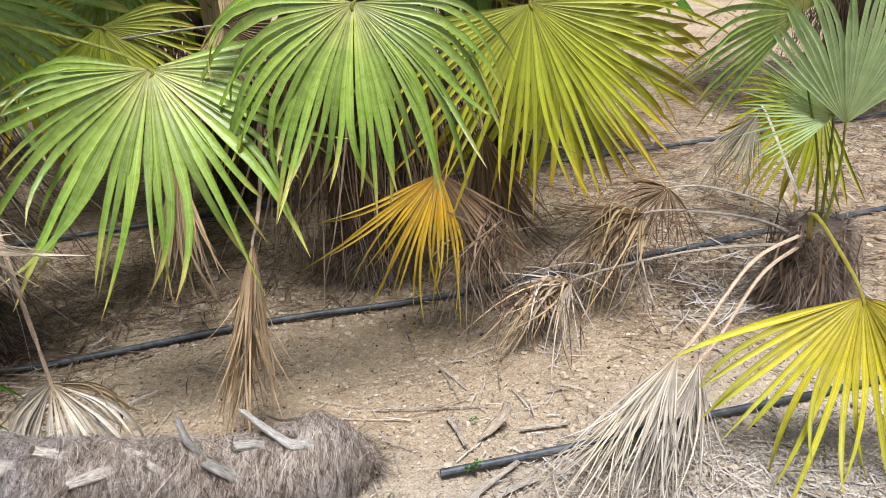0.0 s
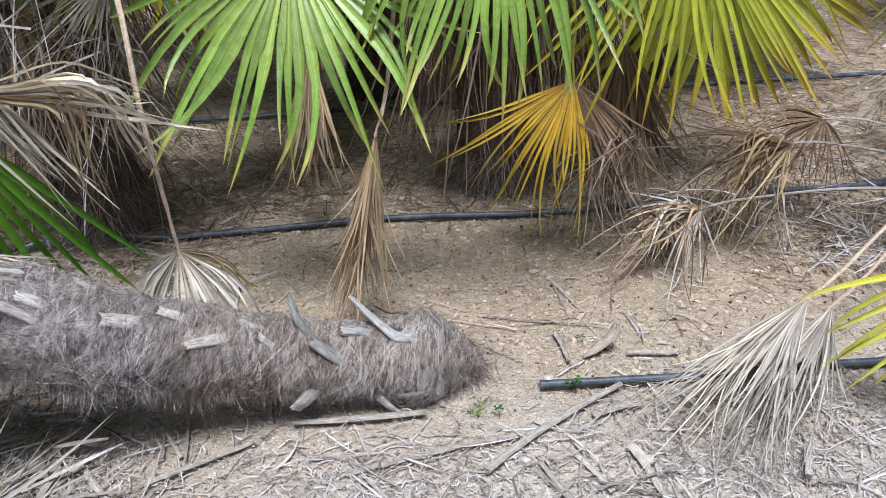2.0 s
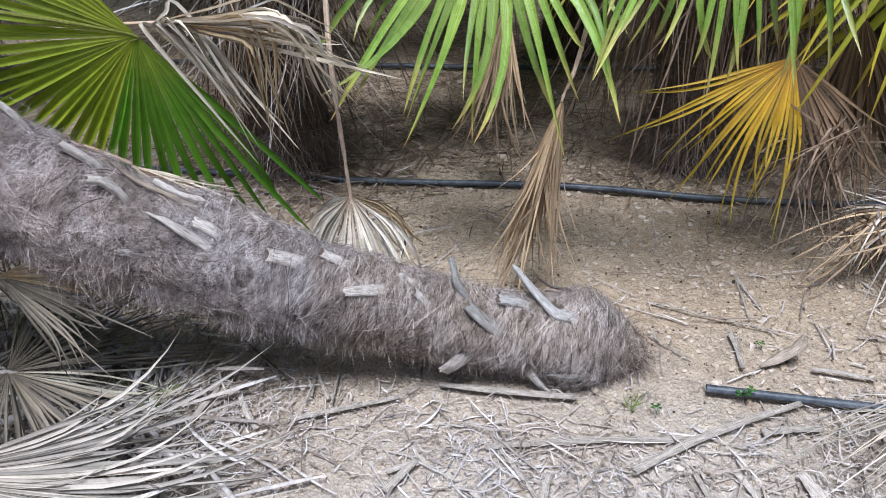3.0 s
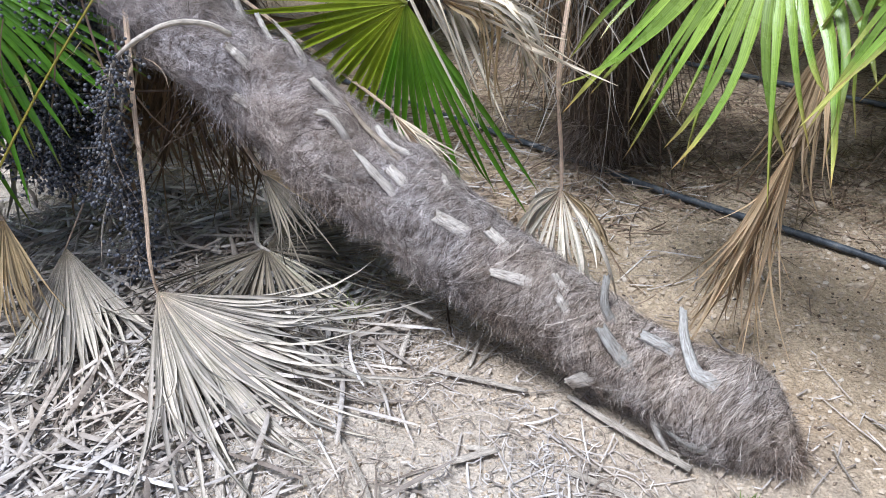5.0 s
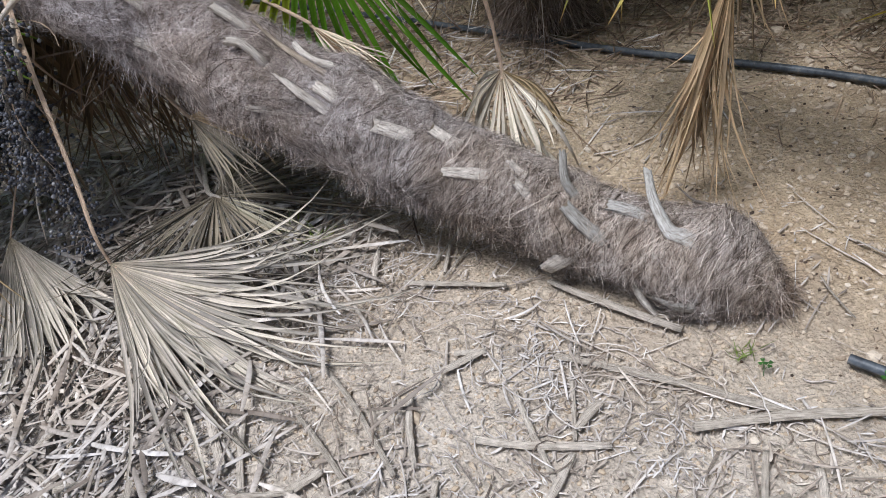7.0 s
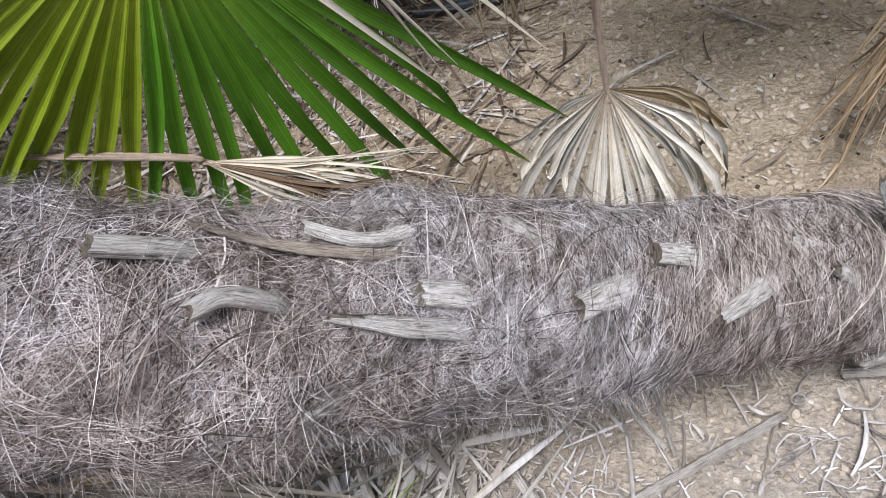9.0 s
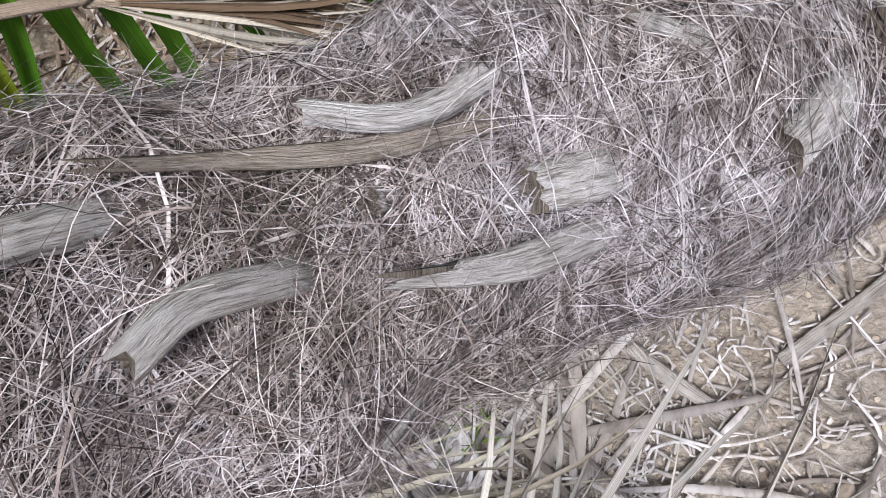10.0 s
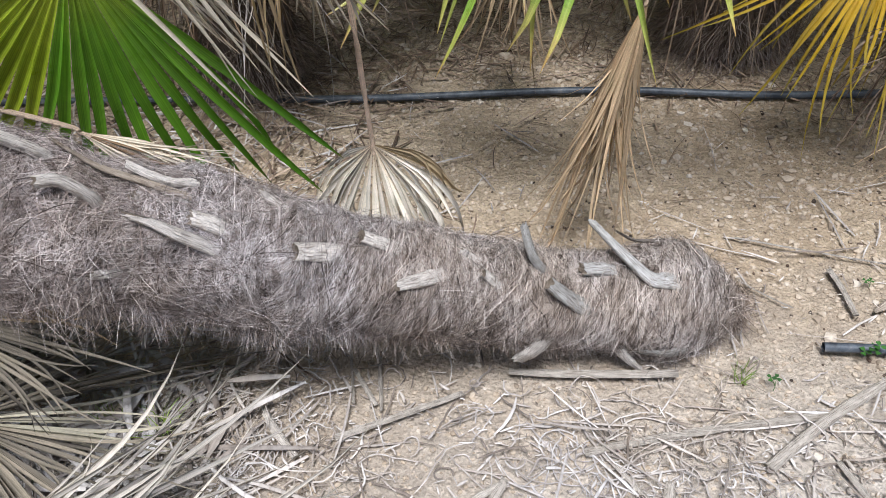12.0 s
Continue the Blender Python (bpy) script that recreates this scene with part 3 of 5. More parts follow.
def leaning_trunk():
    ss = np.concatenate([[END, END + 0.002, END + 0.008, END + 0.02, END + 0.04, END + 0.065], np.linspace(END + 0.09, 1.75, 75)])
    k = 40
    phi = np.linspace(0, 360, k + 1)
    lump = np.array([[0.006 * noise.noise((s * 9, math.cos(radians(a)) * 2, math.sin(radians(a)) * 2)) for a in phi] for s in ss])
    verts = on_trunk(ss[:, None], phi[None], lump - 0.006)
    verts[0] = axis(END + 0.004)
    uvs = [(3 * b / k, s * 4) for s in ss for b in range(k + 1)]
    w = k + 1
    a = (np.arange(len(ss) - 1)[:, None] * w + np.arange(k)[None]).ravel()
    part("trunk", verts, np.stack([a, a + 1, a + w + 1, a + w], axis=1), CORE, palm, "dark palm trunk core under fibre", uvs)

    rng = np.random.default_rng(11)

    def coat(count, s0, s1, phi0, phi1, length, slant, loose, width, steps=6, each=8):
        """Strands that lie on the trunk, mostly round it, some lifting away."""
        locks = count // each
        count = locks * each
        s, ph = rng.uniform(s0, s1, locks), rng.uniform(phi0, phi1, locks)
        wisp = np.array([noise.noise((a * 7, b * 0.03, 4.0)) for a, b in zip(s, ph)])
        ang = np.radians(90 + slant[0] + (35 if slant[1] < 20 else 48) * wisp + rng.normal(0, slant[1], locks))
        ang += np.where(rng.random(locks) < 0.5, math.pi, 0)
        long = length * rng.uniform(0.5, 1.4, locks)
        off = (0.009 if slant[1] < 20 else 0.014) * rng.random(locks) ** 1.4 - 0.002
        lift = np.abs(rng.normal(0, loose, locks)) * (rng.random(locks) < 0.45)
        turn = rng.normal(0, 0.6 if slant[1] < 20 else 1.2, locks)
        s, ph, ang, long, off, lift, turn = (np.repeat(a, each) for a in (s, ph, ang, long, off, lift, turn))
        s = s + rng.normal(0, 0.0024, count)
        ph = ph + rng.normal(0, 1.5, count)
        ang = ang + rng.normal(0, 0.08, count)
        long = long * rng.uniform(0.6, 1.25, count)
        off = off + rng.uniform(-0.0015, 0.003, count)
        lift = lift * rng.uniform(0.6, 1.3, count) + 0.02 * (rng.random(count) < 0.04)
        turn = turn + rng.normal(0, 0.3, count)
        thick = width * rng.uniform(0.6, 1.4, count) * (1 + 1.2 * (rng.random(count) < 0.06))
        hand = np.where(rng.random(count) < 0.5, 1, -1)
        bow, phase = rng.normal(0, 0.38 if slant[1] < 20 else 0.75, count), rng.uniform(0, 6.283, count)
        lean = rng.normal(0, 0.0025, count)
        rows = []
        for k in range(steps + 1):
            u = k / steps
            g = (thick * 0.5 * (1 - 0.7 * u ** 2))
            a = ang + turn * u + bow * np.sin(u * 4.5 + phase)
            r = girth(s) + 0.01
            ds, dp = np.cos(a) * long / steps, np.degrees(np.sin(a) * long / steps / r)
            h = off + lift * u ** 1.6 + 0.004 * np.sin(u * 4 + phase)
            e = g[:, None]
            mid = on_trunk(s, ph, h)
            wide = on_trunk(s + 0.004 * np.sin(a) * hand, ph - np.degrees(0.004 * np.cos(a) / r) * hand, h + lean) - mid
            wide /= np.linalg.norm(wide, axis=1)[:, None] + 1e-9
            rows += [mid - wide * e, mid + wide * e]
            s, ph = np.clip(s + ds, END + 0.004, 1.74), ph + dp
        return weave(rows, count, steps)

    sets = [coat(28000, END + 0.01, 0.80, -172, 105, 0.17, (6, 13), 0.010, 0.00075, 7, 8),
            coat(9000, END + 0.005, 0.03, -180, 180, 0.13, (4, 14), 0.007, 0.0008, 8, 6),
            coat(30000, 0.66, 1.25, -165, 105, 0.16, (14, 25), 0.014, 0.0006, 8, 7),
            coat(9500, 1.12, 1.72, -160, 120, 0.13, (10, 40), 0.022, 0.00065, 7, 5),
            coat(5000, -0.1, 1.3, -130, 90, 0.13, (0, 45), 0.014, 0.0005, 9, 1)]

    def tufts(number, each, s0, s1, phi_mid, phi_wide, long, sag):
        """Locks of fibre that stand off and hang down."""
        cs, cp = rng.uniform(s0, s1, number), rng.normal(phi_mid, phi_wide, number)
        s = np.repeat(cs, each) + rng.normal(0, 0.014, number * each)
        ph = np.repeat(cp, each) + rng.normal(0, 9, number * each)
        p = on_trunk(np.clip(s, END + 0.03, 1.72), ph, 0.002)
        out = p - axis(s)
        out /= np.linalg.norm(out, axis=1)[:, None]
        lock = np.repeat(rng.normal(0, 0.45, (number, 3)), each, axis=0)
        heart = np.repeat(on_trunk(cs, cp, 0.0), each, axis=0)
        way = out * 0.75 + lock + (heart - p) * 9 + np.array((0, 0, -0.25)) + rng.normal(0, 0.16, (number * each, 3))
        size = np.repeat(long * rng.uniform(0.5, 1.5, number), each) * rng.uniform(0.5, 1.2, number * each)
        return ribbons(p, way, size, 0.0006 * rng.uniform(0.6, 1.4, number * each), 6, rng, 0.16, sag, floor=0.003)

    sets += [tufts(110, 26, -0.08, 0.75, -132, 16, 0.032, 1.9), tufts(90, 30, 0.40, 0.8, -126, 18, 0.042, 1.9), tufts(150, 36, 0.75, 1.70, -112, 24, 0.055, 1.9),
             tufts(40, 30, -0.1, 0.8, 110, 25, 0.04, 1.6), tufts(80, 26, 0.6, 1.70, 55, 45, 0.034, 1.2), tufts(70, 20, 0.95, 1.7, -50, 45, 0.034, 1.2)]
    number = 1300
    s, ph = END + 0.17 * rng.random(number) ** 1.5, rng.uniform(-180, 180, number)
    p = on_trunk(s, ph, 0.0)
    p[:, 2] = np.maximum(p[:, 2], 0.004)
    out = p - axis(s)
    way = np.stack([np.zeros(number), -out[:, 2], out[:, 1]], axis=1) * rng.choice((-12, 12), number)[:, None] + out * 2 + np.array((0.1, -0.1, -0.35)) + rng.normal(0, 0.3, (number, 3))
    sets.append(ribbons(p, way, rng.uniform(0.03, 0.09, number), rng.uniform(0.0006, 0.0010, number), 7, rng, 0.14, 1.1, floor=rng.uniform(0.002, 0.014, number)))
    number = 800
    s, ph = END + 0.05 * rng.random(number) ** 2, rng.uniform(-180, 180, number)
    p = on_trunk(s, ph, 0.0) + rng.normal(0, 0.008, (number, 3))
    p[:, 2] = np.maximum(p[:, 2], 0.004)
    way = np.stack([np.abs(rng.normal(0.05, 0.25, number)), rng.normal(0, 0.9, number), rng.normal(-0.4, 0.4, number)], axis=1)
    v, f = ribbons(p, way, rng.uniform(0.02, 0.06, number), rng.uniform(0.0007, 0.0014, number), 7, rng, 0.22, 1.2, floor=rng.uniform(0.002, 0.016, number))
    part("root_fibre", v, f, DARK_FIBRE, palm, "brown matted roots at the trunk foot", kind="stuff")
    verts, faces, base = [], [], 0
    for v, f in sets:
        verts.append(v)
        faces.append(f + base)
        base += len(v)
    part("fibre_mat", np.concatenate(verts), np.concatenate(faces), FIBRE, palm, "shaggy grey-brown palm fibre", kind="stuff")


leaning_trunk()
stub_seed = random.Random(4)


def stub(path, width, thick=0.45, end="cut", material=None, taper=0.3, flare=0.15):
    """The bleached base of a cut leaf: it comes out of the fibre and runs up the trunk. path: places on the trunk as (s, phi, lift)."""
    rng = stub_seed
    n, k = 15, 16
    knots = [Vector(on_trunk(*p).tolist()) for p in path]
    spine = [Vector(axis(p[0]).tolist()) for p in path]
    dense = spline(knots, 12) if len(knots) > 2 else [knots[0].lerp(knots[1], i / 12) for i in range(13)]
    mids = spline(spine, 12) if len(knots) > 2 else [spine[0].lerp(spine[1], i / 12) for i in range(13)]
    pick = [round(i * (len(dense) - 1) / (n - 1)) for i in range(n)]
    line, tops = [dense[i] for i in pick], [(dense[i] - mids[i]).normalized() for i in pick]
    long = sum((line[i + 1] - line[i]).length for i in range(n - 1))
    ridge = [1 + 0.10 * math.sin(5 * a + 1.3) + rng.uniform(-0.10, 0.10) for a in (6.283 * j / k for j in range(k))]
    prongs = [rng.uniform(-0.030, 0.022) if end == "splinter" else rng.uniform(-0.005, 0.004) for _ in range(k)]
    verts, uvs, faces = [], [], []
    for i in range(n):
        u = i / (n - 1)
        t = (line[min(i + 1, n - 1)] - line[max(i - 1, 0)]).normalized()
        side = t.cross(tops[i]).normalized()
        top = side.cross(t)
        half = width * 0.5 * (1 + flare * (1 - u) ** 2 - taper * u) * (1 + rng.uniform(-0.045, 0.045))
        if end == "splinter":
            half *= 1 - 0.45 * max(0.0, (u - 0.55) / 0.45)
        for j in range(k):
            a = 2 * math.pi * j / k
            c, q = math.cos(a), math.sin(a)
            channel = -0.22 * max(0.0, 1 - abs(c) * 1.6) if q > 0 else 0.0
            fray = t * (prongs[j] * max(0.0, (u - 0.8) / 0.2))
            verts.append(line[i] + side * (half * c * ridge[j]) + top * (half * thick * 1.6 * (q + channel) * ridge[j]) + fray)
            uvs.append((j / k, u * long * 16))
    for i in range(n - 1):
        for j in range(k):
            faces.append((i * k + j, i * k + (j + 1) % k, (i + 1) * k + (j + 1) % k, (i + 1) * k + j))
    base = part("leaf_base", verts, faces, material or STUB, palm, "bleached cut leaf base", uvs)
    rim = verts[-k:]
    way = (line[-1] - line[-3]).normalized()
    heart = sum(rim, Vector()) / k
    inner = [p.lerp(heart, 0.45) - way * width * rng.uniform(0.02, 0.16) for p in rim]
    cap = rim + inner + [heart - way * width * 0.14]
    fs = [(j, (j + 1) % k, k + (j + 1) % k, k + j) for j in range(k)] + [(k + j, k + (j + 1) % k, 2 * k) for j in range(k)]
    part("cut_end", cap, fs, CUT, base, "dark frayed cut end", [(p.x * 30, p.y * 30) for p in cap], False)


# over the foot
stub([(0.012, -25, -0.007), (0.045, -24, 0.009), (0.073, -21, 0.015), (0.120, 4, 0.037), (0.157, 33, 0.063)], 0.032, 0.4, "cut", WEATHERED, taper=0.45)
stub([(0.240, -15, -0.007), (0.278, -9, 0.029), (0.302, 4, 0.067)], 0.019, 0.5, "cut", WEATHERED, taper=0.2)
stub([(0.165, -57, -0.007), (0.210, -45, 0.015), (0.257, -34, 0.039)], 0.026, 0.5, "cut", WEATHERED, taper=0.15)
stub([(0.112, -2, -0.007), (0.148, -8, 0.010), (0.192, -14, 0.024)], 0.026, 0.4, "cut", WEATHERED, taper=0.1)
stub([(0.010, 33, -0.004), (0.036, 40, 0.010), (0.066, 45, 0.020), (0.098, 45, 0.040)], 0.018, 0.25, "splinter", BARK, taper=0.2)
stub([(0.318, -40, -0.005), (0.361, -30, 0.021)], 0.020)
stub([(0.352, -15, -0.005), (0.390, -7, 0.011)], 0.019)
stub([(0.413, -31, -0.005), (0.450, -42, 0.011), (0.487, -50, 0.019)], 0.026, 0.4)
stub([(0.475, -14, -0.005), (0.542, -13, 0.017)], 0.027, 0.4, taper=0.1)
stub([(0.565, -29, -0.005), (0.600, -34, 0.009), (0.632, -38, 0.014)], 0.032, 0.35, taper=0.1)
# along the middle
stub([(0.640, -7, 0.001), (0.676, 9, 0.020)], 0.0156)
stub([(0.738, 11, -0.009), (0.755, 4, 0.011), (0.780, -1, 0.019), (0.805, -2, 0.025), (0.830, 7, 0.035)], 0.0172, 0.5, taper=0.2)
stub([(0.706, -49, -0.007), (0.735, -44, 0.020), (0.770, -41, 0.028), (0.797, -38, 0.030), (0.816, -36, 0.031)], 0.0165, 0.5, "splinter", taper=0.1)
stub([(0.700, -29, -0.007), (0.730, -28, 0.015), (0.757, -27, 0.025)], 0.0254, 0.45, taper=0.05)
stub([(0.842, -30, -0.007), (0.862, -28, 0.015), (0.892, -27, 0.027), (0.914, -32, 0.033)], 0.0156, 0.65, taper=0.0)
stub([(0.888, -2, -0.007), (0.920, -7, 0.019), (0.966, -11, 0.035)], 0.0197, 0.5, taper=0.1)
stub([(0.745, -5, -0.007), (0.770, -6, 0.007), (0.801, -7, 0.009)], 0.0246, 0.25, "splinter")
stub([(0.756, -6, 0.010), (0.815, -7, 0.022), (0.860, 1, 0.024), (0.902, 0, 0.026)], 0.0130, 0.3, "splinter", SPLINT, taper=0.1)
stub([(0.800, -17, -0.007), (0.820, -17, 0.014)], 0.0164, 0.6, taper=0.05)
stub([(0.795, -74, -0.005), (0.845, -74, 0.017)], 0.0164)
# towards the crown
stub([(1.010, -67, -0.008), (1.060, -74, 0.014)], 0.028)
stub([(1.062, -32, -0.008), (1.112, -36, 0.032)], 0.024, 0.5)
stub([(1.005, 26, -0.008), (1.050, 22, 0.020), (1.095, 18, 0.060)], 0.022, 0.5, "splinter")
stub([(1.095, 52, -0.008), (1.150, 42, 0.030)], 0.024)
stub([(1.150, 38, -0.008), (1.190, 30, 0.028), (1.232, 22, 0.073)], 0.024, 0.5, "splinter")
stub([(1.200, -5, -0.008), (1.270, -8, 0.018)], 0.024)
stub([(1.240, -40, -0.008), (1.300, -46, 0.020)], 0.026)
stub([(1.360, -20, -0.008), (1.450, -24, 0.048)], 0.026, 0.5, "splinter")
stub([(1.420, -55, -0.008), (1.500, -60, 0.038)], 0.026, 0.5)
# under the foot
stub([(0.225, -92, -0.004), (0.245, -110, 0.022), (0.262, -126, 0.032)], 0.034, 0.3, taper=0.1)
stub([(0.105, -108, -0.004), (0.080, -118, 0.020), (0.052, -126, 0.028)], 0.024, 0.35)
stub([(-0.045, -90, -0.006), (0.010, -98, 0.010), (0.075, -105, 0.013)], 0.028, 0.25, "splinter", WEATHERED)

# fruit stalks of the leaning palm
def fruit_cluster(path, reach, count, seed, label, berries=0.85, stalk_width=0.007, first=0.33):
    """A hanging bunch: a bent stalk, forked twigs and many small berries."""
    rng = np.random.default_rng(seed)
    verts, faces, uvs = tube(path, [stalk_width, stalk_width * 0.85, stalk_width * 0.45], 8, 0.8, 8, (0, 0, 1), 0.18, random.Random(seed))
    stalk = part("fruit_stalk", verts, faces, STALK_GREY, palm, label, uvs)
    line = [np.array(p) for p in spline(path, 12)]
    line = line[int(len(line) * first):]
    start = np.array([line[i] for i in rng.integers(0, len(line), count)])
    way = rng.normal(0, 1, (count, 3)) * np.array((1, 1, 0.6)) + np.array((0, 0, -0.5))
    long = reach * rng.uniform(0.4, 1.2, count)
    v, f = ribbons(start, way, long, np.full(count, 0.0022), 5, rng, 0.16, 0.5, floor=0.01)
    part("fruit_twig", v, f, BARK, stalk, "thin bare fruit twigs", kind="stuff")
    mids = v.reshape(count, 6, 2, 3).mean(axis=2)[:, 2:].reshape(-1, 3)
    extra = int(len(mids) * berries * 1.6)
    where = mids[rng.integers(0, len(mids), extra)] + rng.normal(0, 0.006, (extra, 3))
    where += (rng.random((extra, 1)) < 0.5) * rng.normal(0, 0.012, (extra, 3))
    where[:, 2] = np.maximum(where[:, 2], 0.006)
    bm = bmesh.new()
    bmesh.ops.create_icosphere(bm, subdivisions=1, radius=1.0)
    unit = np.array([q.co[:] for q in bm.verts])
    tris = np.array([[q.index for q in face.verts] for face in bm.faces])
    bm.free()
    size = rng.uniform(0.0040, 0.0055, extra)
    ball = unit[None] * size[:, None, None] * rng.uniform(0.9, 1.1, (extra, 1, 3)) + where[:, None]
    tri = (np.arange(extra)[:, None, None] * len(unit) + tris[None]).reshape(-1, 3)
    part("berry", ball, tri, BERRY, stalk, "small blue-black bloomed palm berries", kind="stuff")


fruit_cluster([(-1.33, 0.984, 0.737), (-1.335, 0.94, 0.769), (-1.36, 0.871, 0.779), (-1.4, 0.801, 0.75), (-1.44, 0.748, 0.705), (-1.46, 0.722, 0.645), (-1.47, 0.689, 0.565), (-1.48, 0.67, 0.5)], 0.055, 190, 3, "bent grey fruit stalk with few berries", 0.3, 0.008, 0.5)
fruit_cluster([(-1.49, 0.67, 0.49), (-1.475, 0.672, 0.42), (-1.46, 0.675, 0.33), (-1.44, 0.66, 0.20)], 0.085, 230, 4, "grey end of fruit stalk with dark berries", 0.45, 0.006, 0.1)
fruit_cluster([(-1.66, 0.84, 0.92), (-1.72, 0.72, 0.84), (-1.74, 0.66, 0.72), (-1.73, 0.61, 0.55), (-1.70, 0.57, 0.38)], 0.10, 620, 9, "heavy fruit stalk full of berries", 0.9, 0.008, 0.2)
fruit_cluster([(-1.70, 0.88, 0.92), (-1.77, 0.76, 0.84), (-1.79, 0.72, 0.68), (-1.78, 0.70, 0.52), (-1.74, 0.68, 0.36)], 0.10, 560, 8, "heavy fruit stalk full of berries", 0.9, 0.008, 0.2)
fruit_cluster([(-1.75, 0.709, 0.847), (-1.78, 0.618, 0.76), (-1.8, 0.564, 0.648), (-1.79, 0.535, 0.533), (-1.77, 0.519, 0.413)], 0.10, 520, 12, "heavy fruit stalk full of berries", 0.9, 0.008, 0.15)

v, f, uv = tube([(-1.500, 0.787, 0.699), (-1.500, 0.734, 0.573), (-1.500, 0.695, 0.476), (-1.500, 0.701, 0.356), (-1.500, 0.708, 0.261), (-1.500, 0.709, 0.180)], [0.0065, 0.006, 0.0045, 0.003], 8, 0.8, 6, (0, 0, 1), 0.2, random.Random(61))
branch = part("fruit_stalk", v, f, STALK_GREY, palm, "bare grey fruit stalk", uv)
v, f, uv = tube([(-1.500, 0.695, 0.476), (-1.500, 0.667, 0.398), (-1.500, 0.618, 0.311), (-1.500, 0.585, 0.210)], [0.004, 0.0035, 0.002], 7, 0.8, 6, (0, 0, 1), 0.2, random.Random(62))
part("fork", v, f, STALK_GREY, branch, "", uv)

# fronds of the leaning palm
fan(palm, (-1.314, 0.678, 0.188), (-0.780, 0.872, 0.020), (0.3, -0.1, 1), [(-1.325, 0.684, 0.27), (-1.39, 0.715, 0.376), (-1.48, 0.766, 0.601), (-1.6, 0.817, 0.773)], DRY, STALK_PALE, 92, 80, 0.46, -0.45, 0, 0.85, 0.9, 0.88, 0.40, 0.038, 1.2, 21, 0.0055, "bleached dead fan leaf resting on litter", pleat=2.2, sweep=-0.13)
fan(palm, (-1.715, 0.513, 0.170), (-1.23, 0.43, 0.012), (0.5, -0.2, 1), [(-1.720, 0.676, 0.397), (-1.720, 0.825, 0.640), (-1.72, 0.66, 1.0)], DRY, STALK_PALE, 62, 56, 0.55, -0.3, 0, 0.85, 0.9, 0.9, 0.36, 0.03, 1.0, 22, 0.0045, "bleached dead fan leaf hanging to ground", pleat=2.1)
fan(palm, (-1.40, 1.004, 0.372), (-1.18, 1.10, 0.27), (0.3, -0.6, 0.6), [(-1.42, 0.995, 0.40), (-1.48, 0.95, 0.54)], TAN, STALK_TAN, 34, 78, 0.5, 0.4, 0, 0.8, 0.8, 0.9, 0.15, 0.04, 0.6, 23, 0.006, "brown dead fan leaf hanging under trunk", pleat=2.6, blade_2=SHADED_GREY, share=(0.5, 1.0))
fan(palm, (-1.345, 1.352, 0.454), (-1.124, 1.383, 0.348), (0.2, -0.7, 0.8), [(-1.385, 1.330, 0.487), (-1.72, 1.16, 0.68), (-1.86, 0.9, 0.95)], PARCH, STALK_PALE, 60, 21, 0.35, 0.15, 0, 0.9, 0.85, 0.9, 0.3, 0.05, 1.2, 24, 0.006, "folded brown dead leaf behind trunk", pleat=3.0, blade_2=BROWN, share=(0.4, 0.8))
fan(palm, (-1.72, 0.40, 0.297), (-1.56, 0.28, 0.05), (0.5, -0.3, 0.7), [(-1.74, 0.38, 0.40), (-1.84, 0.52, 0.85)], TAN, STALK_TAN, 34, 80, 0.45, 0.5, 0, 0.7, 0.85, 0.9, 0.15, 0.04, 0.5, 25, 0.006, "brown dead fan leaf hanging to ground", pleat=3.2)
fan(palm, (-1.80, 0.47, 0.92), (-1.62, 0.42, 0.44), (0.8, -0.2, 0.5), [(-1.82, 0.48, 1.0), (-1.84, 0.58, 1.10)], DEEP, STALK_GREEN, 40, 150, 0.42, 0.4, 0, 0.5, 0.85, 0.9, 0.08, 0.03, 0.15, 26, 0.006, "deep green hanging fan leaf")
fan(palm, (-1.86, 0.40, 1.02), (-1.74, 0.30, 0.46), (0.8, -0.2, 0.5), [(-1.88, 0.44, 1.06), (-1.86, 0.58, 1.12)], GREEN, STALK_GREEN, 40, 150, 0.42, 0.4, 0, 0.5, 0.85, 0.9, 0.08, 0.03, 0.15, 20, 0.006, "green hanging fan leaf")
for at, to, kind, seed in (((-2.15, 0.70, 0.72), (-2.05, 0.62, 0.12), BROWN, 301), ((-2.20, 0.35, 0.80), (-2.08, 0.22, 0.25), DEEP, 302), ((-2.30, 0.10, 0.72), (-2.15, -0.05, 0.12), BROWN, 303), ((-2.10, 0.98, 0.66), (-1.98, 0.95, 0.08), BROWN, 304), ((-2.35, 0.55, 0.55), (-2.2, 0.5, 0.03), GREY, 305), ((-2.05, 0.15, 0.95), (-1.9, 0.02, 0.45), DEEP, 306)):
    fan(palm, at, to, (0.8, -0.2, 0.5), [tuple(Vector(at).lerp(Vector((-1.86, 0.60, 1.12)), 0.3)), (-1.87, 0.61, 1.10)], kind, STALK_TAN, 34, 150, 0.42, 0.4, 0, 0.6, 0.8, 0.9, 0.2, 0.04, 0.3, seed, 0.005, "leaf hanging in the shade of the crown")
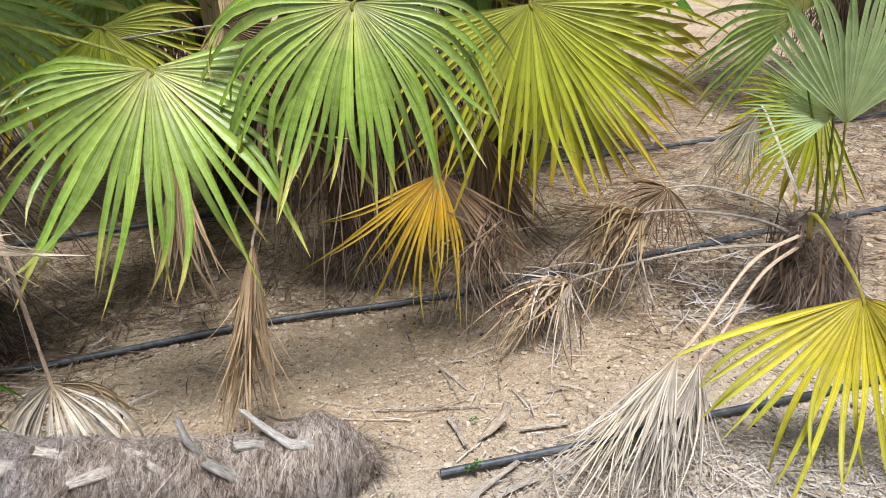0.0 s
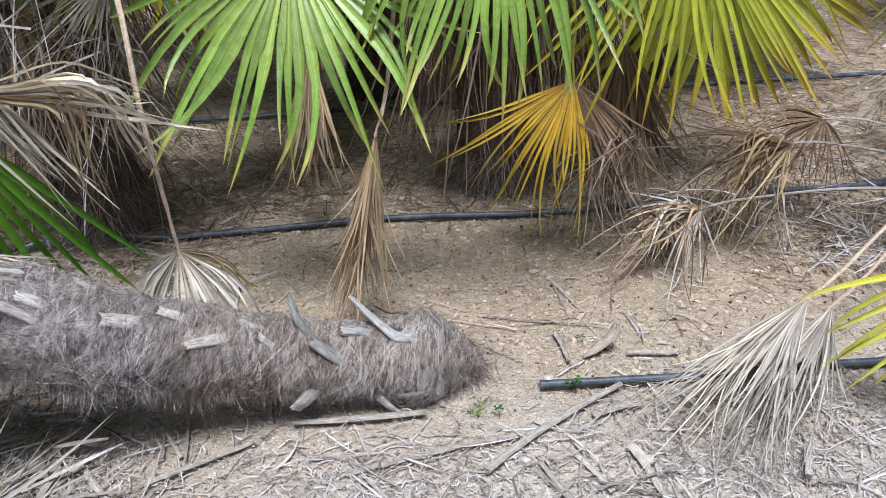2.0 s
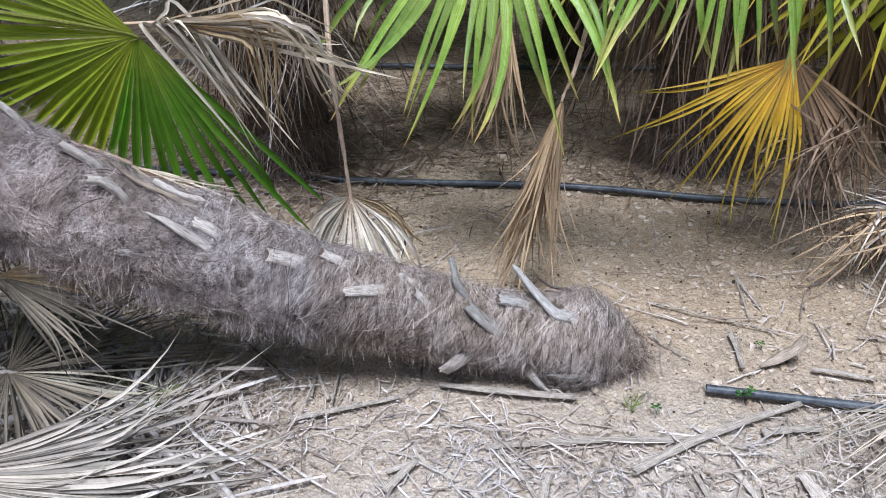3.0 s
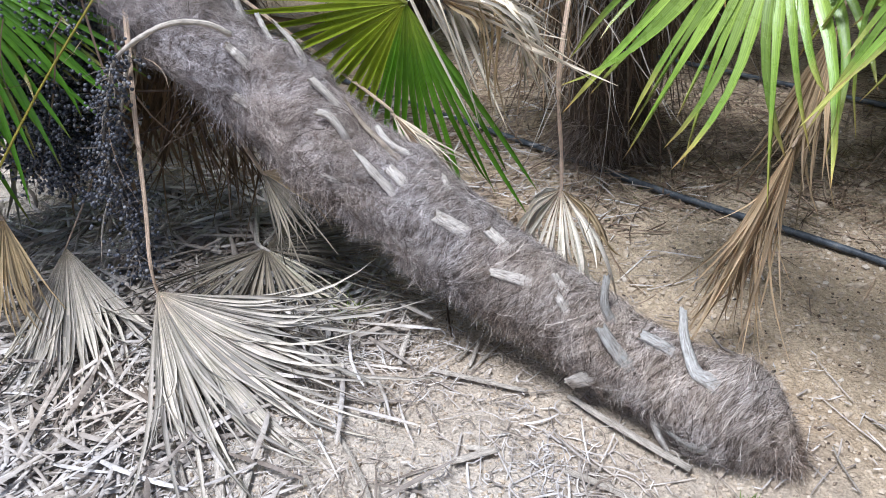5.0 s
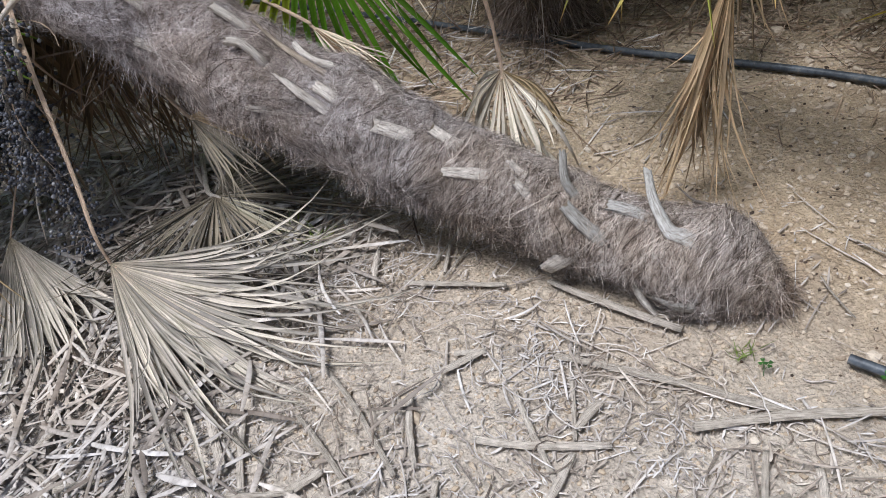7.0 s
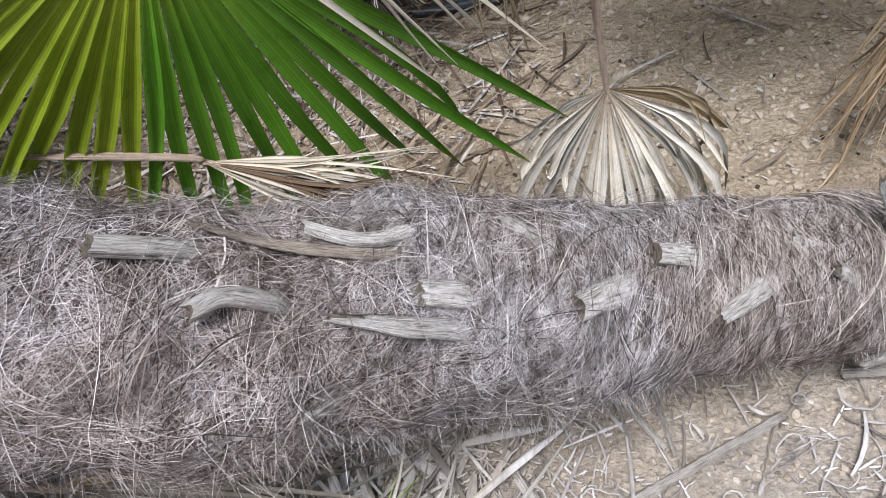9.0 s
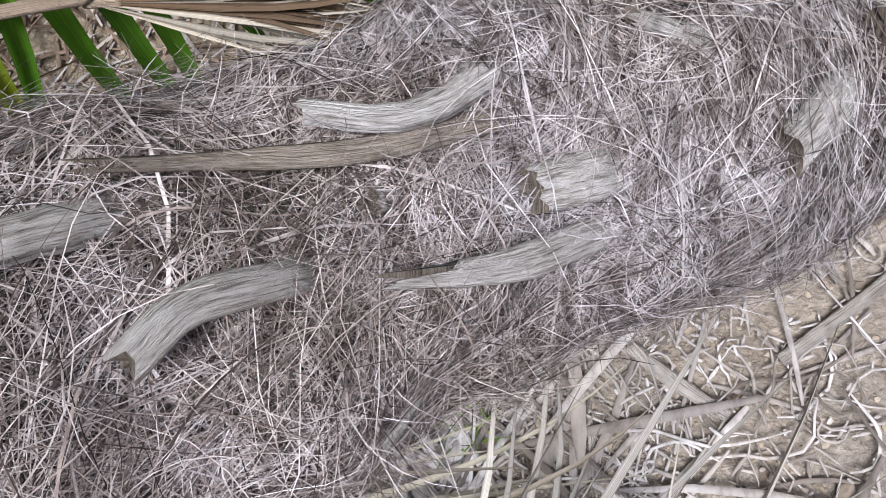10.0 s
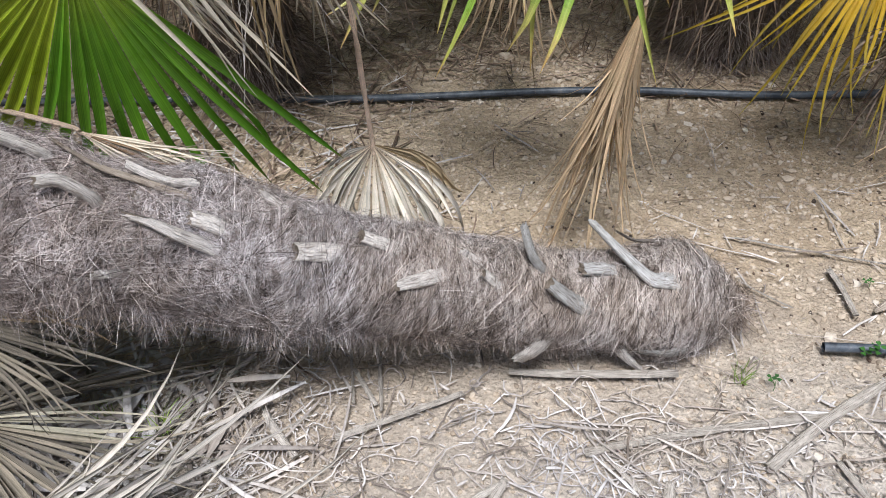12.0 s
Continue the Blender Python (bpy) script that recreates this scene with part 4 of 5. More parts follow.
# Brown leaves added to darken the hollow under the trunk in place of shade.
for at, to, seed in (((-1.84, 1.12, 0.54), (-1.74, 1.18, 0.08), 312), ((-1.70, 1.20, 0.48), (-1.60, 1.26, 0.06), 313), ((-1.86, 0.95, 0.62), (-1.78, 0.97, 0.10), 314)):
    fan(palm, at, to, (0.8, -0.4, 0.3), [tuple(Vector(at).lerp(Vector((-1.70, 0.82, 0.90)), 0.4)), (-1.74, 0.78, 0.92)], BROWN, STALK_TAN, 40, 70, 0.42, 0.3, 0, 0.9, 0.8, 0.9, 0.25, 0.05, 0.8, seed, 0.004, "brown dead leaf added under trunk to darken hollow", pleat=2.6)
v, f, uv = tube([(-1.519, 0.75, 0.825), (-1.534, 0.581, 0.648), (-1.524, 0.425, 0.474)], [0.0035, 0.004, 0.0045], 7, 0.7, 6)
part("leaf_stalk", v, f, STALK_YELLOW, palm, "yellow-green bare leaf stalk", uv)
fan(palm, (-1.262, 1.380, 0.745), (-1.674, 1.187, 0.385), (0.485, -0.87, -0.09), [(-1.34, 1.33, 0.775), (-1.55, 1.15, 0.86), (-1.75, 0.85, 1.0)], DEEP, STALK_GREEN, 36, 186, 0.38, 0.25, 0, 0.6, 0.74, 0.97, 0.12, 0.030, 0.35, 27, 0.006, "deep green fan leaf behind trunk", blade_2=OLIVE, share=(0.36, 1.0))
fan(palm, (-2.05, 1.25, 1.45), (-2.45, 1.55, 1.15), (0, 0, 1), [(-1.95, 1.1, 1.4), (-1.88, 0.72, 1.15)], GREEN, STALK_GREEN, 30, 220, 0.42, 0.6, 0, 0.5, 1, 0.85, 0.06, 0.03, 0.1, 28, 0.007, "green fan leaf of the crown")
fan(palm, (-2.2, 0.3, 1.5), (-2.5, -0.1, 1.25), (0, 0, 1), [(-2.05, 0.42, 1.42), (-1.88, 0.62, 1.15)], GREEN, STALK_GREEN, 30, 220, 0.42, 0.6, 0, 0.5, 1, 0.85, 0.06, 0.03, 0.1, 29, 0.007, "green fan leaf of the crown")


# ---- standing palms ----
def standing_palm(place, radius, height, seed, label, lean=(0.0, 0.0), strands=7000, skirt=260, skirt_top=0.9, skirt_reach=0.16):
    """A short fan palm: fibre-wrapped trunk, leaf bases and a hanging skirt of dead leaf strips."""
    rng = np.random.default_rng(seed)
    tree = thing("palm_tree", (*place, 0.0), label, "palm tree", "palms in the plantation")
    x, y = place
    path = [(x + lean[0] * h, y + lean[1] * h, h * height - 0.02) for h in (0, 0.35, 0.7, 1.0)]
    v, f, uv = tube(path, [radius * 1.15, radius, radius * 0.95, radius * 0.8], 20, 1.0, 8, (0, 1, 0), 0.08, random.Random(seed))
    part("trunk", v, f, CORE, tree, "dark fibrous trunk", [(a * 4, b * 5) for a, b in uv])
    h = rng.uniform(0.0, 1.0, strands)
    a = rng.uniform(0, 6.283, strands)
    out = np.stack([np.cos(a), np.sin(a), np.zeros(strands)], axis=1)
    p = np.stack([x + lean[0] * h, y + lean[1] * h, h * height], axis=1) + out * (radius * (1.05 - 0.1 * h))[:, None]
    way = np.stack([-np.sin(a), np.cos(a), np.zeros(strands)], axis=1) * rng.choice((-1, 1), strands)[:, None] + out * 0.25 + rng.normal(0, 0.5, (strands, 3)) + np.array((0, 0, -0.4))
    v, f = ribbons(p, way, rng.uniform(0.04, 0.11, strands), rng.uniform(0.0007, 0.0016, strands), 5, rng, 0.08, 0.4, floor=0.003)
    part("fibre_mat", v, f, DARK_FIBRE, tree, "brown palm fibre round trunk", kind="stuff")
    spread = strands // 4
    a = rng.uniform(0, 6.283, spread)
    out = np.stack([np.cos(a), np.sin(a), np.zeros(spread)], axis=1)
    p = np.array([x, y, 0]) + out * radius * 1.1 + np.array((0, 0, 1)) * rng.uniform(0.01, 0.16, spread)[:, None]
    v, f = ribbons(p, out + np.array((0, 0, -0.5)) + rng.normal(0, 0.5, (spread, 3)), rng.uniform(0.04, 0.16, spread), rng.uniform(0.0008, 0.0022, spread), 5, rng, 0.1, 0.9, floor=0.003)
    part("root_fibre", v, f, DARK_FIBRE, tree, "brown fibre spilling onto soil", kind="stuff")
    if skirt:
        a = rng.uniform(0, 6.283, skirt)
        out = np.stack([np.cos(a), np.sin(a), np.zeros(skirt)], axis=1)
        top = skirt_top * rng.uniform(0.45, 1.0, skirt)
        p = np.array([x, y, 0]) + np.stack([lean[0] * top, lean[1] * top, top], axis=1) + out * (radius + skirt_reach * rng.uniform(0, 1, skirt))[:, None]
        way = out * 0.15 + np.array((0, 0, -1)) + rng.normal(0, 0.18, (skirt, 3))
        v, f = ribbons(p, way, top * rng.uniform(0.4, 1.0, skirt), rng.uniform(0.003, 0.008, skirt), 6, rng, 0.05, 0.2, floor=0.005)
        part("leaf_skirt", v, f, SKIRT, tree, "hanging strips of dead brown leaves", kind="stuff")
    return tree


west = standing_palm((-1.56, 2.25), 0.12, 1.15, 31, "fan palm with dark fibrous trunk and dead leaves", (-0.05, 0.05), 9000, 260, 1.0, 0.10)
middle = standing_palm((-0.30, 2.72), 0.13, 1.20, 32, "fan palm with green and yellowing hanging leaves", (0.02, 0.03), 9000, 520, 1.1, 0.2)
east = standing_palm((1.10, 2.28), 0.085, 0.30, 33, "young blue-green fan palm with dead leaves", (0.02, 0.0), 8000, 70, 0.3, 0.06)

# leaves of the middle palm
fan(middle, (-0.693, 1.930, 0.938), (-0.68, 1.66, 0.455), (0.05, -0.75, 0.75), [(-0.80, 1.97, 0.985), (-1.05, 2.05, 1.04), (-1.45, 2.2, 1.08)], GREEN, STALK_GREEN, 36, 205, 0.44, 0.7, 0, 0.55, 0.68, 0.80, 0.2, 0.040, 0.6, 41, 0.006, "large green fan leaf with split drooping tips")
fan(middle, (-0.210, 1.90, 1.062), (-0.255, 1.74, 0.595), (0.0, -0.8, 0.7), [(-0.17, 1.96, 1.10), (-0.2, 2.2, 1.20), (-0.29, 2.7, 1.18)], GREEN, STALK_GREEN, 42, 195, 0.48, 2.6, 0, 0.55, 0.7, 0.9, 0.18, 0.034, 0.6, 42, 0.006, "glossy green fan leaf with drooping tips")
fan(middle, (0.226, 2.250, 0.986), (0.42, 2.10, 0.47), (-0.1, -0.9, 0.45), [(0.22, 2.30, 1.02), (0.1, 2.45, 1.12), (-0.27, 2.74, 1.16)], LIME, STALK_YELLOW, 46, 210, 0.36, 0.25, 0, 0.55, 0.68, 0.98, 0.14, 0.028, 0.5, 43, 0.006, "yellow-green fan leaf with straight spread leaflets")
fan(middle, (0.35, 2.65, 0.85), (0.72, 2.75, 0.36), (-0.2, -0.9, 0.4), [(0.25, 2.68, 0.92), (-0.25, 2.75, 1.05)], LIME, STALK_YELLOW, 34, 190, 0.42, 0.3, 0, 0.5, 1, 0.95, 0.05, 0.03, 0.1, 44, 0.006, "yellow-green fan leaf")
fan(middle, (-0.039, 2.257, 0.528), (-0.07, 2.05, 0.17), (0.05, -0.8, 0.6), [(-0.045, 2.285, 0.58), (-0.06, 2.40, 0.74), (-0.25, 2.68, 0.98)], GOLD, STALK_YELLOW, 36, 124, 0.40, 0.45, 0, 0.5, 0.68, 1.0, 0.22, 0.036, 0.7, 45, 0.005, "golden dying fan leaf turning brown on one half", blade_2=BROWN, share=(0.0, 0.34))
fan(middle, (-0.492, 1.80, 0.552), (-0.592, 1.735, 0.045), (0.0, -1, 0.2), [(-0.47, 1.84, 0.64), (-0.44, 2.1, 0.98), (-0.33, 2.66, 1.12)], STRAW, STALK_TAN, 92, 15, 0.30, 0.1, 0, 0.6, 0.9, 0.8, 0.5, 0.052, 1.7, 46, 0.006, "folded tan dead leaf hanging to soil", pleat=2.6)
fan(middle, (-0.80, 2.30, 0.60), (-0.83, 2.22, 0.16), (0.0, -1, 0.2), [(-0.75, 2.36, 0.75), (-0.35, 2.68, 1.05)], STRAW, STALK_TAN, 42, 34, 0.45, 0.1, 0, 0.9, 0.6, 0.75, 0.35, 0.04, 1.2, 47, 0.006, "folded tan dead leaf hanging from crown", pleat=3.2)
fan(middle, (0.10, 2.42, 0.60), (0.16, 2.30, 0.16), (0.1, -1, 0.2), [(0.05, 2.5, 0.75), (-0.25, 2.70, 1.05)], BROWN, STALK_TAN, 56, 50, 0.45, 0.2, 0, 0.9, 0.75, 0.75, 0.3, 0.05, 0.9, 48, 0.006, "folded brown dead leaf hanging from crown", pleat=3.5)
fan(middle, (-0.588, 2.25, 0.979), (-0.375, 2.22, 0.885), (-0.1, -1, 0.25), [(-0.68, 2.27, 0.972), (-1.0, 2.32, 0.94), (-1.5, 2.4, 0.90), (-1.58, 2.42, 0.93)], TAN, STALK_GREY, 46, 230, 0.6, 0.2, 0, 0.8, 0.9, 0.8, 0.05, 0.02, 0.2, 49, 0.005, "grey-brown dead fan leaf held upright", pleat=4.6, blade_2=BROWN, share=(0.2, 0.8))
fan(west, (-0.93, 2.30, 0.985), (-0.80, 2.25, 0.72), (0.0, -0.8, 0.6), [(-1.05, 2.32, 1.0), (-1.5, 2.36, 1.06)], LIME, STALK_YELLOW, 34, 170, 0.42, 0.6, 0, 0.5, 0.9, 0.9, 0.06, 0.03, 0.1, 56, 0.005, "yellowing fan leaf in the crown")
fan(west, (-0.98, 2.60, 1.12), (-0.70, 2.5, 0.98), (0.0, -0.7, 0.7), [(-1.1, 2.58, 1.12), (-1.55, 2.45, 1.10)], GREEN, STALK_GREEN, 34, 190, 0.42, 0.6, 0, 0.5, 0.9, 0.9, 0.06, 0.03, 0.1, 57, 0.005, "green fan leaf in the crown")

# upper leaves of the crowns, made up out of view to shade the ground
def crown(tree, top, count, seed, first, last, rise=(0.25, 0.55)):
    rng = random.Random(seed)
    for i in range(count):
        a = radians(first + (last - first) * i / (count - 1)) + rng.uniform(-0.2, 0.2)
        out = Vector((math.cos(a), math.sin(a), 0))
        reach = rng.uniform(0.35, 0.6)
        hub = Vector(top) + out * reach + Vector((0, 0, rng.uniform(*rise)))
        tip = hub + out * 0.38 + Vector((0, 0, rng.uniform(-0.4, -0.1)))
        fan(tree, hub, tip, out * 0.4 + Vector((0, 0, 1)), [hub - out * reach * 0.5 + Vector((0, 0, -0.03)), top], GREEN, STALK_GREEN,
            24, 230, 0.42, 0.5, 0, 0.5, 1.0, 0.9, 0.08, 0.03, 0.2, seed * 20 + i, 0.006, "unseen green crown leaf added for shade", 7)


crown(middle, (-0.28, 2.85, 1.15), 17, 5, -15, 900)
crown(west, (-1.6, 2.4, 1.12), 13, 6, 0, 900)
crown(palm, (-1.86, 0.62, 1.10), 8, 7, 110, 290)

# leaves of the palm behind the trunk
fan(west, (-0.932, 1.579, 0.334), (-0.905, 1.515, 0.05), (0.1, -0.8, 0.5), [(-0.937, 1.583, 0.42), (-0.945, 1.585, 0.65), (-1.05, 1.75, 1.0), (-1.5, 2.2, 1.15)], CREAM, STALK_PALE, 50, 150, 0.64, 2.8, -0.2, 0.85, 0.92, 0.62, 0.45, 0.055, 1.1, 51, 0.006, "bleached dead fan leaf hanging head down", pleat=4.2, blade_2=TAN, share=(0.0, 0.1))
torn = part("frond", *tube([(-1.242, 1.42, 0.762), (-1.463, 1.41, 0.737), (-1.69, 1.40, 0.70), (-2.1, 1.36, 0.63), (-2.9, 1.12, 0.52)], [0.005, 0.006, 0.007, 0.009], 8, 0.7, 7)[:2], STALK_TAN, west, "grey stalk of a torn dead leaf")


def strips(frond, hub, bend, tips, count, width, material, seed, loose=0.03):
    """Torn leaflets that run together to a bend and then hang apart."""
    rng = random.Random(seed)
    for i in range(count):
        u = i / max(1, count - 1) * (len(tips) - 1)
        k = min(int(u), len(tips) - 2)
        tip = Vector(tips[k]).lerp(Vector(tips[k + 1]), u - k)
        stray = Vector([rng.gauss(0, loose) for _ in range(3)])
        turn = Vector(bend) + Vector([rng.gauss(0, 0.020) for _ in range(3)])
        line = spline([Vector(hub), Vector(hub).lerp(turn, 0.5), turn, turn.lerp(tip, 0.5) + stray * 0.5, tip + stray], 4)
        line = line[:int(len(line) * rng.uniform(0.75, 1.0))]
        n, vs, uv, fs = len(line), [], [], []
        lie = Vector((rng.gauss(0, 0.5), rng.gauss(0, 0.5), 1))
        for m, p in enumerate(line):
            w = (line[min(m + 1, n - 1)] - line[max(m - 1, 0)]).normalized()
            side = w.cross(lie).normalized()
            up = side.cross(w)
            half = width * rng.uniform(0.42, 0.55) * (0.4 + 0.6 * min(1, m / 4)) * (1 - 0.9 * (m / (n - 1)) ** 4)
            vs += [p - side * half + up * half, p, p + side * half + up * half]
            uv += [(0, m / (n - 1)), (0.5, m / (n - 1)), (1, m / (n - 1))]
        for m in range(n - 1):
            fs += [(3 * m, 3 * m + 1, 3 * m + 4, 3 * m + 3), (3 * m + 1, 3 * m + 2, 3 * m + 5, 3 * m + 4)]
        part("leaflet", vs, fs, material, frond, "", uv)


strips(torn, (-1.242, 1.42, 0.762), (-0.97, 1.472, 0.755), [(-0.805, 1.60, 0.612), (-0.85, 1.58, 0.555), (-0.90, 1.56, 0.503), (-1.0, 1.48, 0.54)], 20, 0.0105, PARCH, 521, 0.025)
strips(torn, (-1.242, 1.42, 0.762), (-1.195, 1.428, 0.74), [(-0.967, 1.48, 0.459), (-1.01, 1.47, 0.44), (-1.052, 1.46, 0.441)], 20, 0.010, PARCH, 522, 0.022)
strips(torn, (-1.20, 1.425, 0.765), (-1.01, 1.45, 0.755), [(-1.034, 1.45, 0.50), (-1.0, 1.45, 0.46)], 8, 0.009, TAN, 523, 0.02)
strips(torn, (-1.242, 1.42, 0.762), (-1.03, 1.47, 0.765), [(-0.857, 1.58, 0.735), (-0.82, 1.60, 0.665)], 10, 0.009, PARCH, 524, 0.018)
fan(west, (-1.145, 1.92, 0.885), (-1.40, 1.88, 0.655), (0.1, -0.9, 0.4), [(-1.13, 1.95, 0.93), (-1.25, 2.1, 1.02), (-1.55, 2.3, 1.08)], PARCH, STALK_TAN, 46, 74, 0.25, 0.3, 0, 0.8, 0.7, 0.9, 0.35, 0.06, 1.2, 58, 0.005, "pale torn dead leaf hanging in the crown", pleat=3.0, blade_2=TAN, share=(0.6, 1.0))
fan(west, (-1.45, 1.95, 0.80), (-1.25, 1.85, 0.38), (0.3, -0.8, 0.3), [(-1.47, 2.0, 0.88), (-1.56, 2.2, 1.05)], BROWN, STALK_TAN, 26, 70, 0.4, 0.6, 0, 0.7, 0.5, 0.9, 0.12, 0.06, 0.6, 53, 0.006, "brown dead leaf hanging from crown")
fan(west, (-1.35, 2.25, 1.12), (-0.95, 2.30, 0.80), (-0.2, -0.8, 0.7), [(-1.45, 2.25, 1.14), (-1.58, 2.27, 1.12)], GREEN, STALK_GREEN, 34, 200, 0.42, 0.6, 0, 0.5, 1, 0.9, 0.06, 0.03, 0.1, 54, 0.006, "green fan leaf in the crown")
fan(west, (-1.28, 2.62, 0.98), (-1.05, 2.60, 0.55), (-0.1, -0.9, 0.5), [(-1.4, 2.5, 1.04), (-1.58, 2.3, 1.12)], LIME, STALK_YELLOW, 30, 170, 0.42, 0.5, 0, 0.5, 1, 0.9, 0.06, 0.03, 0.1, 55, 0.006, "yellowing fan leaf in the crown")

# leaves of the young palm
fan(east, (1.112, 2.22, 0.612), (1.15, 2.20, 1.09), (0.1, -0.9, -0.1), [(1.122, 2.23, 0.46), (1.12, 2.27, 0.20)], BLUE, STALK_GREEN, 26, 105, 0.5, 0.15, 0, 0.6, 0.85, 0.95, 0.06, 0.02, 0.15, 61, 0.0045, "grey-green upright fan leaf")
fan(east, (1.095, 2.26, 0.622), (0.76, 2.18, 0.74), (0.1, -0.7, 0.7), [(1.11, 2.27, 0.46), (1.12, 2.28, 0.20)], BLUE, STALK_GREEN, 26, 80, 0.36, 0.1, 0, 0.6, 0.7, 0.95, 0.06, 0.02, 0.15, 62, 0.0045, "grey-green fan leaf")
fan(east, (0.935, 2.20, 0.93), (0.72, 2.05, 1.25), (0, -0.8, 0.4), [(0.985, 2.21, 0.72), (1.06, 2.24, 0.50), (1.10, 2.26, 0.20)], GREEN, STALK_GREEN, 34, 200, 0.40, 0.5, 0, 0.6, 0.8, 0.95, 0.06, 0.02, 0.15, 63, 0.004, "yellow-green fan leaf on long stalk")
fan(east, (1.36, 2.85, 0.50), (1.12, 2.95, 0.16), (-0.2, -0.6, 0.8), [(1.30, 2.75, 0.48), (1.13, 2.32, 0.26)], LIME, STALK_YELLOW, 28, 150, 0.42, 0.4, 0, 0.6, 0.8, 0.95, 0.08, 0.03, 0.1, 64, 0.004, "yellow-green fan leaf near soil")
fan(east, (0.88, 1.61, 0.405), (0.845, 1.37, 0.02), (-0.15, -0.75, 0.6), [(0.875, 1.68, 0.45), (0.92, 1.95, 0.46), (1.06, 2.22, 0.26)], YELLOW, STALK_YELLOW, 28, 150, 0.34, 0.45, 0, 0.7, 0.8, 1.05, 0.12, 0.035, 0.6, 65, 0.006, "bright yellow dying fan leaf", pleat=6.0, floor=-9)
fan(east, (0.527, 1.757, 0.18), (0.205, 1.345, 0.012), (-0.2, -0.4, 0.9), [(0.60, 1.80, 0.23), (0.80, 2.0, 0.31), (1.05, 2.25, 0.26)], DRY, STALK_PALE, 78, 34, 0.26, 0.4, 0, 0.7, 0.7, 0.95, 0.3, 0.05, 1.0, 66, 0.0055, "folded bleached dead leaf on soil", pleat=2.3, blade_2=PARCH, share=(0.5, 0.9))
fan(east, (0.585, 1.76, 0.16), (0.39, 1.39, 0.012), (-0.2, -0.4, 0.9), [(0.66, 1.82, 0.20), (0.84, 2.02, 0.26), (1.06, 2.26, 0.22)], DRY, STALK_PALE, 48, 30, 0.26, 0.4, 0, 0.7, 0.7, 0.95, 0.3, 0.055, 1.0, 67, 0.0055, "folded grey dead leaf on soil", pleat=2.8)
fan(east, (0.342, 2.227, 0.159), (0.09, 2.04, 0.012), (-0.1, -0.5, 0.9), [(0.45, 2.235, 0.19), (0.75, 2.25, 0.23), (1.06, 2.27, 0.22)], DRY, STALK_GREY, 26, 110, 0.22, 1.5, 0, 0.8, 0.6, 0.9, 0.3, 0.09, 0.9, 68, 0.006, "withered pale leaf with drooping strips", pleat=5, blade_2=STRAW, share=(0.25, 0.8))
fan(east, (0.603, 2.40, 0.298), (0.26, 2.24, 0.08), (-0.1, -0.5, 0.9), [(0.70, 2.38, 0.31), (0.92, 2.33, 0.29), (1.06, 2.29, 0.24)], TAN, STALK_GREY, 26, 100, 0.22, 1.6, 0, 0.8, 0.6, 0.9, 0.3, 0.09, 0.9, 69, 0.006, "withered grey leaf with drooping strips", pleat=5, blade_2=BROWN, share=(0.4, 0.9))
fan(east, (0.743, 2.60, 0.299), (0.52, 2.48, 0.10), (-0.1, -0.5, 0.9), [(0.85, 2.54, 0.32), (1.0, 2.42, 0.30), (1.07, 2.32, 0.25)], BROWN, STALK_GREY, 44, 150, 0.25, 1.4, 0, 0.8, 0.6, 0.9, 0.3, 0.08, 0.9, 70, 0.005, "withered brown leaf with drooping strips", pleat=5)
fan(east, (1.08, 2.73, 0.50), (0.93, 2.70, 0.14), (-0.3, -0.6, 0.6), [(1.09, 2.70, 0.52), (1.11, 2.40, 0.30)], GREY, STALK_GREY, 56, 62, 0.25, 0.5, 0, 0.7, 0.6, 0.9, 0.25, 0.06, 0.8, 71, 0.005, "grey dead fan leaf reaching soil", pleat=2.4)

# loose withered strips that hang from dead leaves
def hanging_strips(owner, middle_of, reach, count, long, material, seed, label, sag=0.8):
    rng = np.random.default_rng(seed)
    p = np.array(middle_of) + rng.uniform(-1.6, 1.6, (count, 3)) * np.array(reach)
    way = np.clip(rng.normal(0, 0.45, (count, 3)), -0.8, 0.8) + np.array((-0.15, -0.1, -0.6))
    v, f = ribbons(p, way, rng.uniform(*long, count), rng.uniform(0.002, 0.006, count), 8, rng, 0.07, sag, floor=rng.uniform(0.003, 0.02, count))
    part("withered_leaf", v, f, material, owner, label, kind="stuff")


hanging_strips(east, (0.26, 2.17, 0.16), (0.08, 0.05, 0.03), 60, (0.12, 0.26), SKIRT, 201, "brown withered leaf strips")
hanging_strips(east, (0.50, 2.34, 0.27), (0.09, 0.05, 0.03), 50, (0.12, 0.26), SKIRT, 202, "brown withered leaf strips")
hanging_strips(east, (0.42, 2.27, 0.20), (0.10, 0.05, 0.04), 60, (0.12, 0.30), LITTER, 203, "bleached withered leaf strips")
hanging_strips(middle, (0.07, 2.17, 0.36), (0.05, 0.03, 0.05), 110, (0.12, 0.30), SKIRT, 204, "brown withered leaf strips")

hanging_strips(west, (-1.40, 2.0, 0.75), (0.14, 0.12, 0.10), 160, (0.2, 0.6), LITTER, 206, "bleached withered leaf strips", 0.3)
hanging_strips(palm, (-1.80, 0.78, 0.72), (0.14, 0.14, 0.10), 50, (0.25, 0.6), SKIRT, 207, "brown dead leaf strips under crown", 0.3)
hanging_strips(palm, (-1.62, 1.00, 0.48), (0.10, 0.08, 0.05), 90, (0.12, 0.30), DARK_FIBRE, 208, "brown dead leaf strips under crown", 0.3)

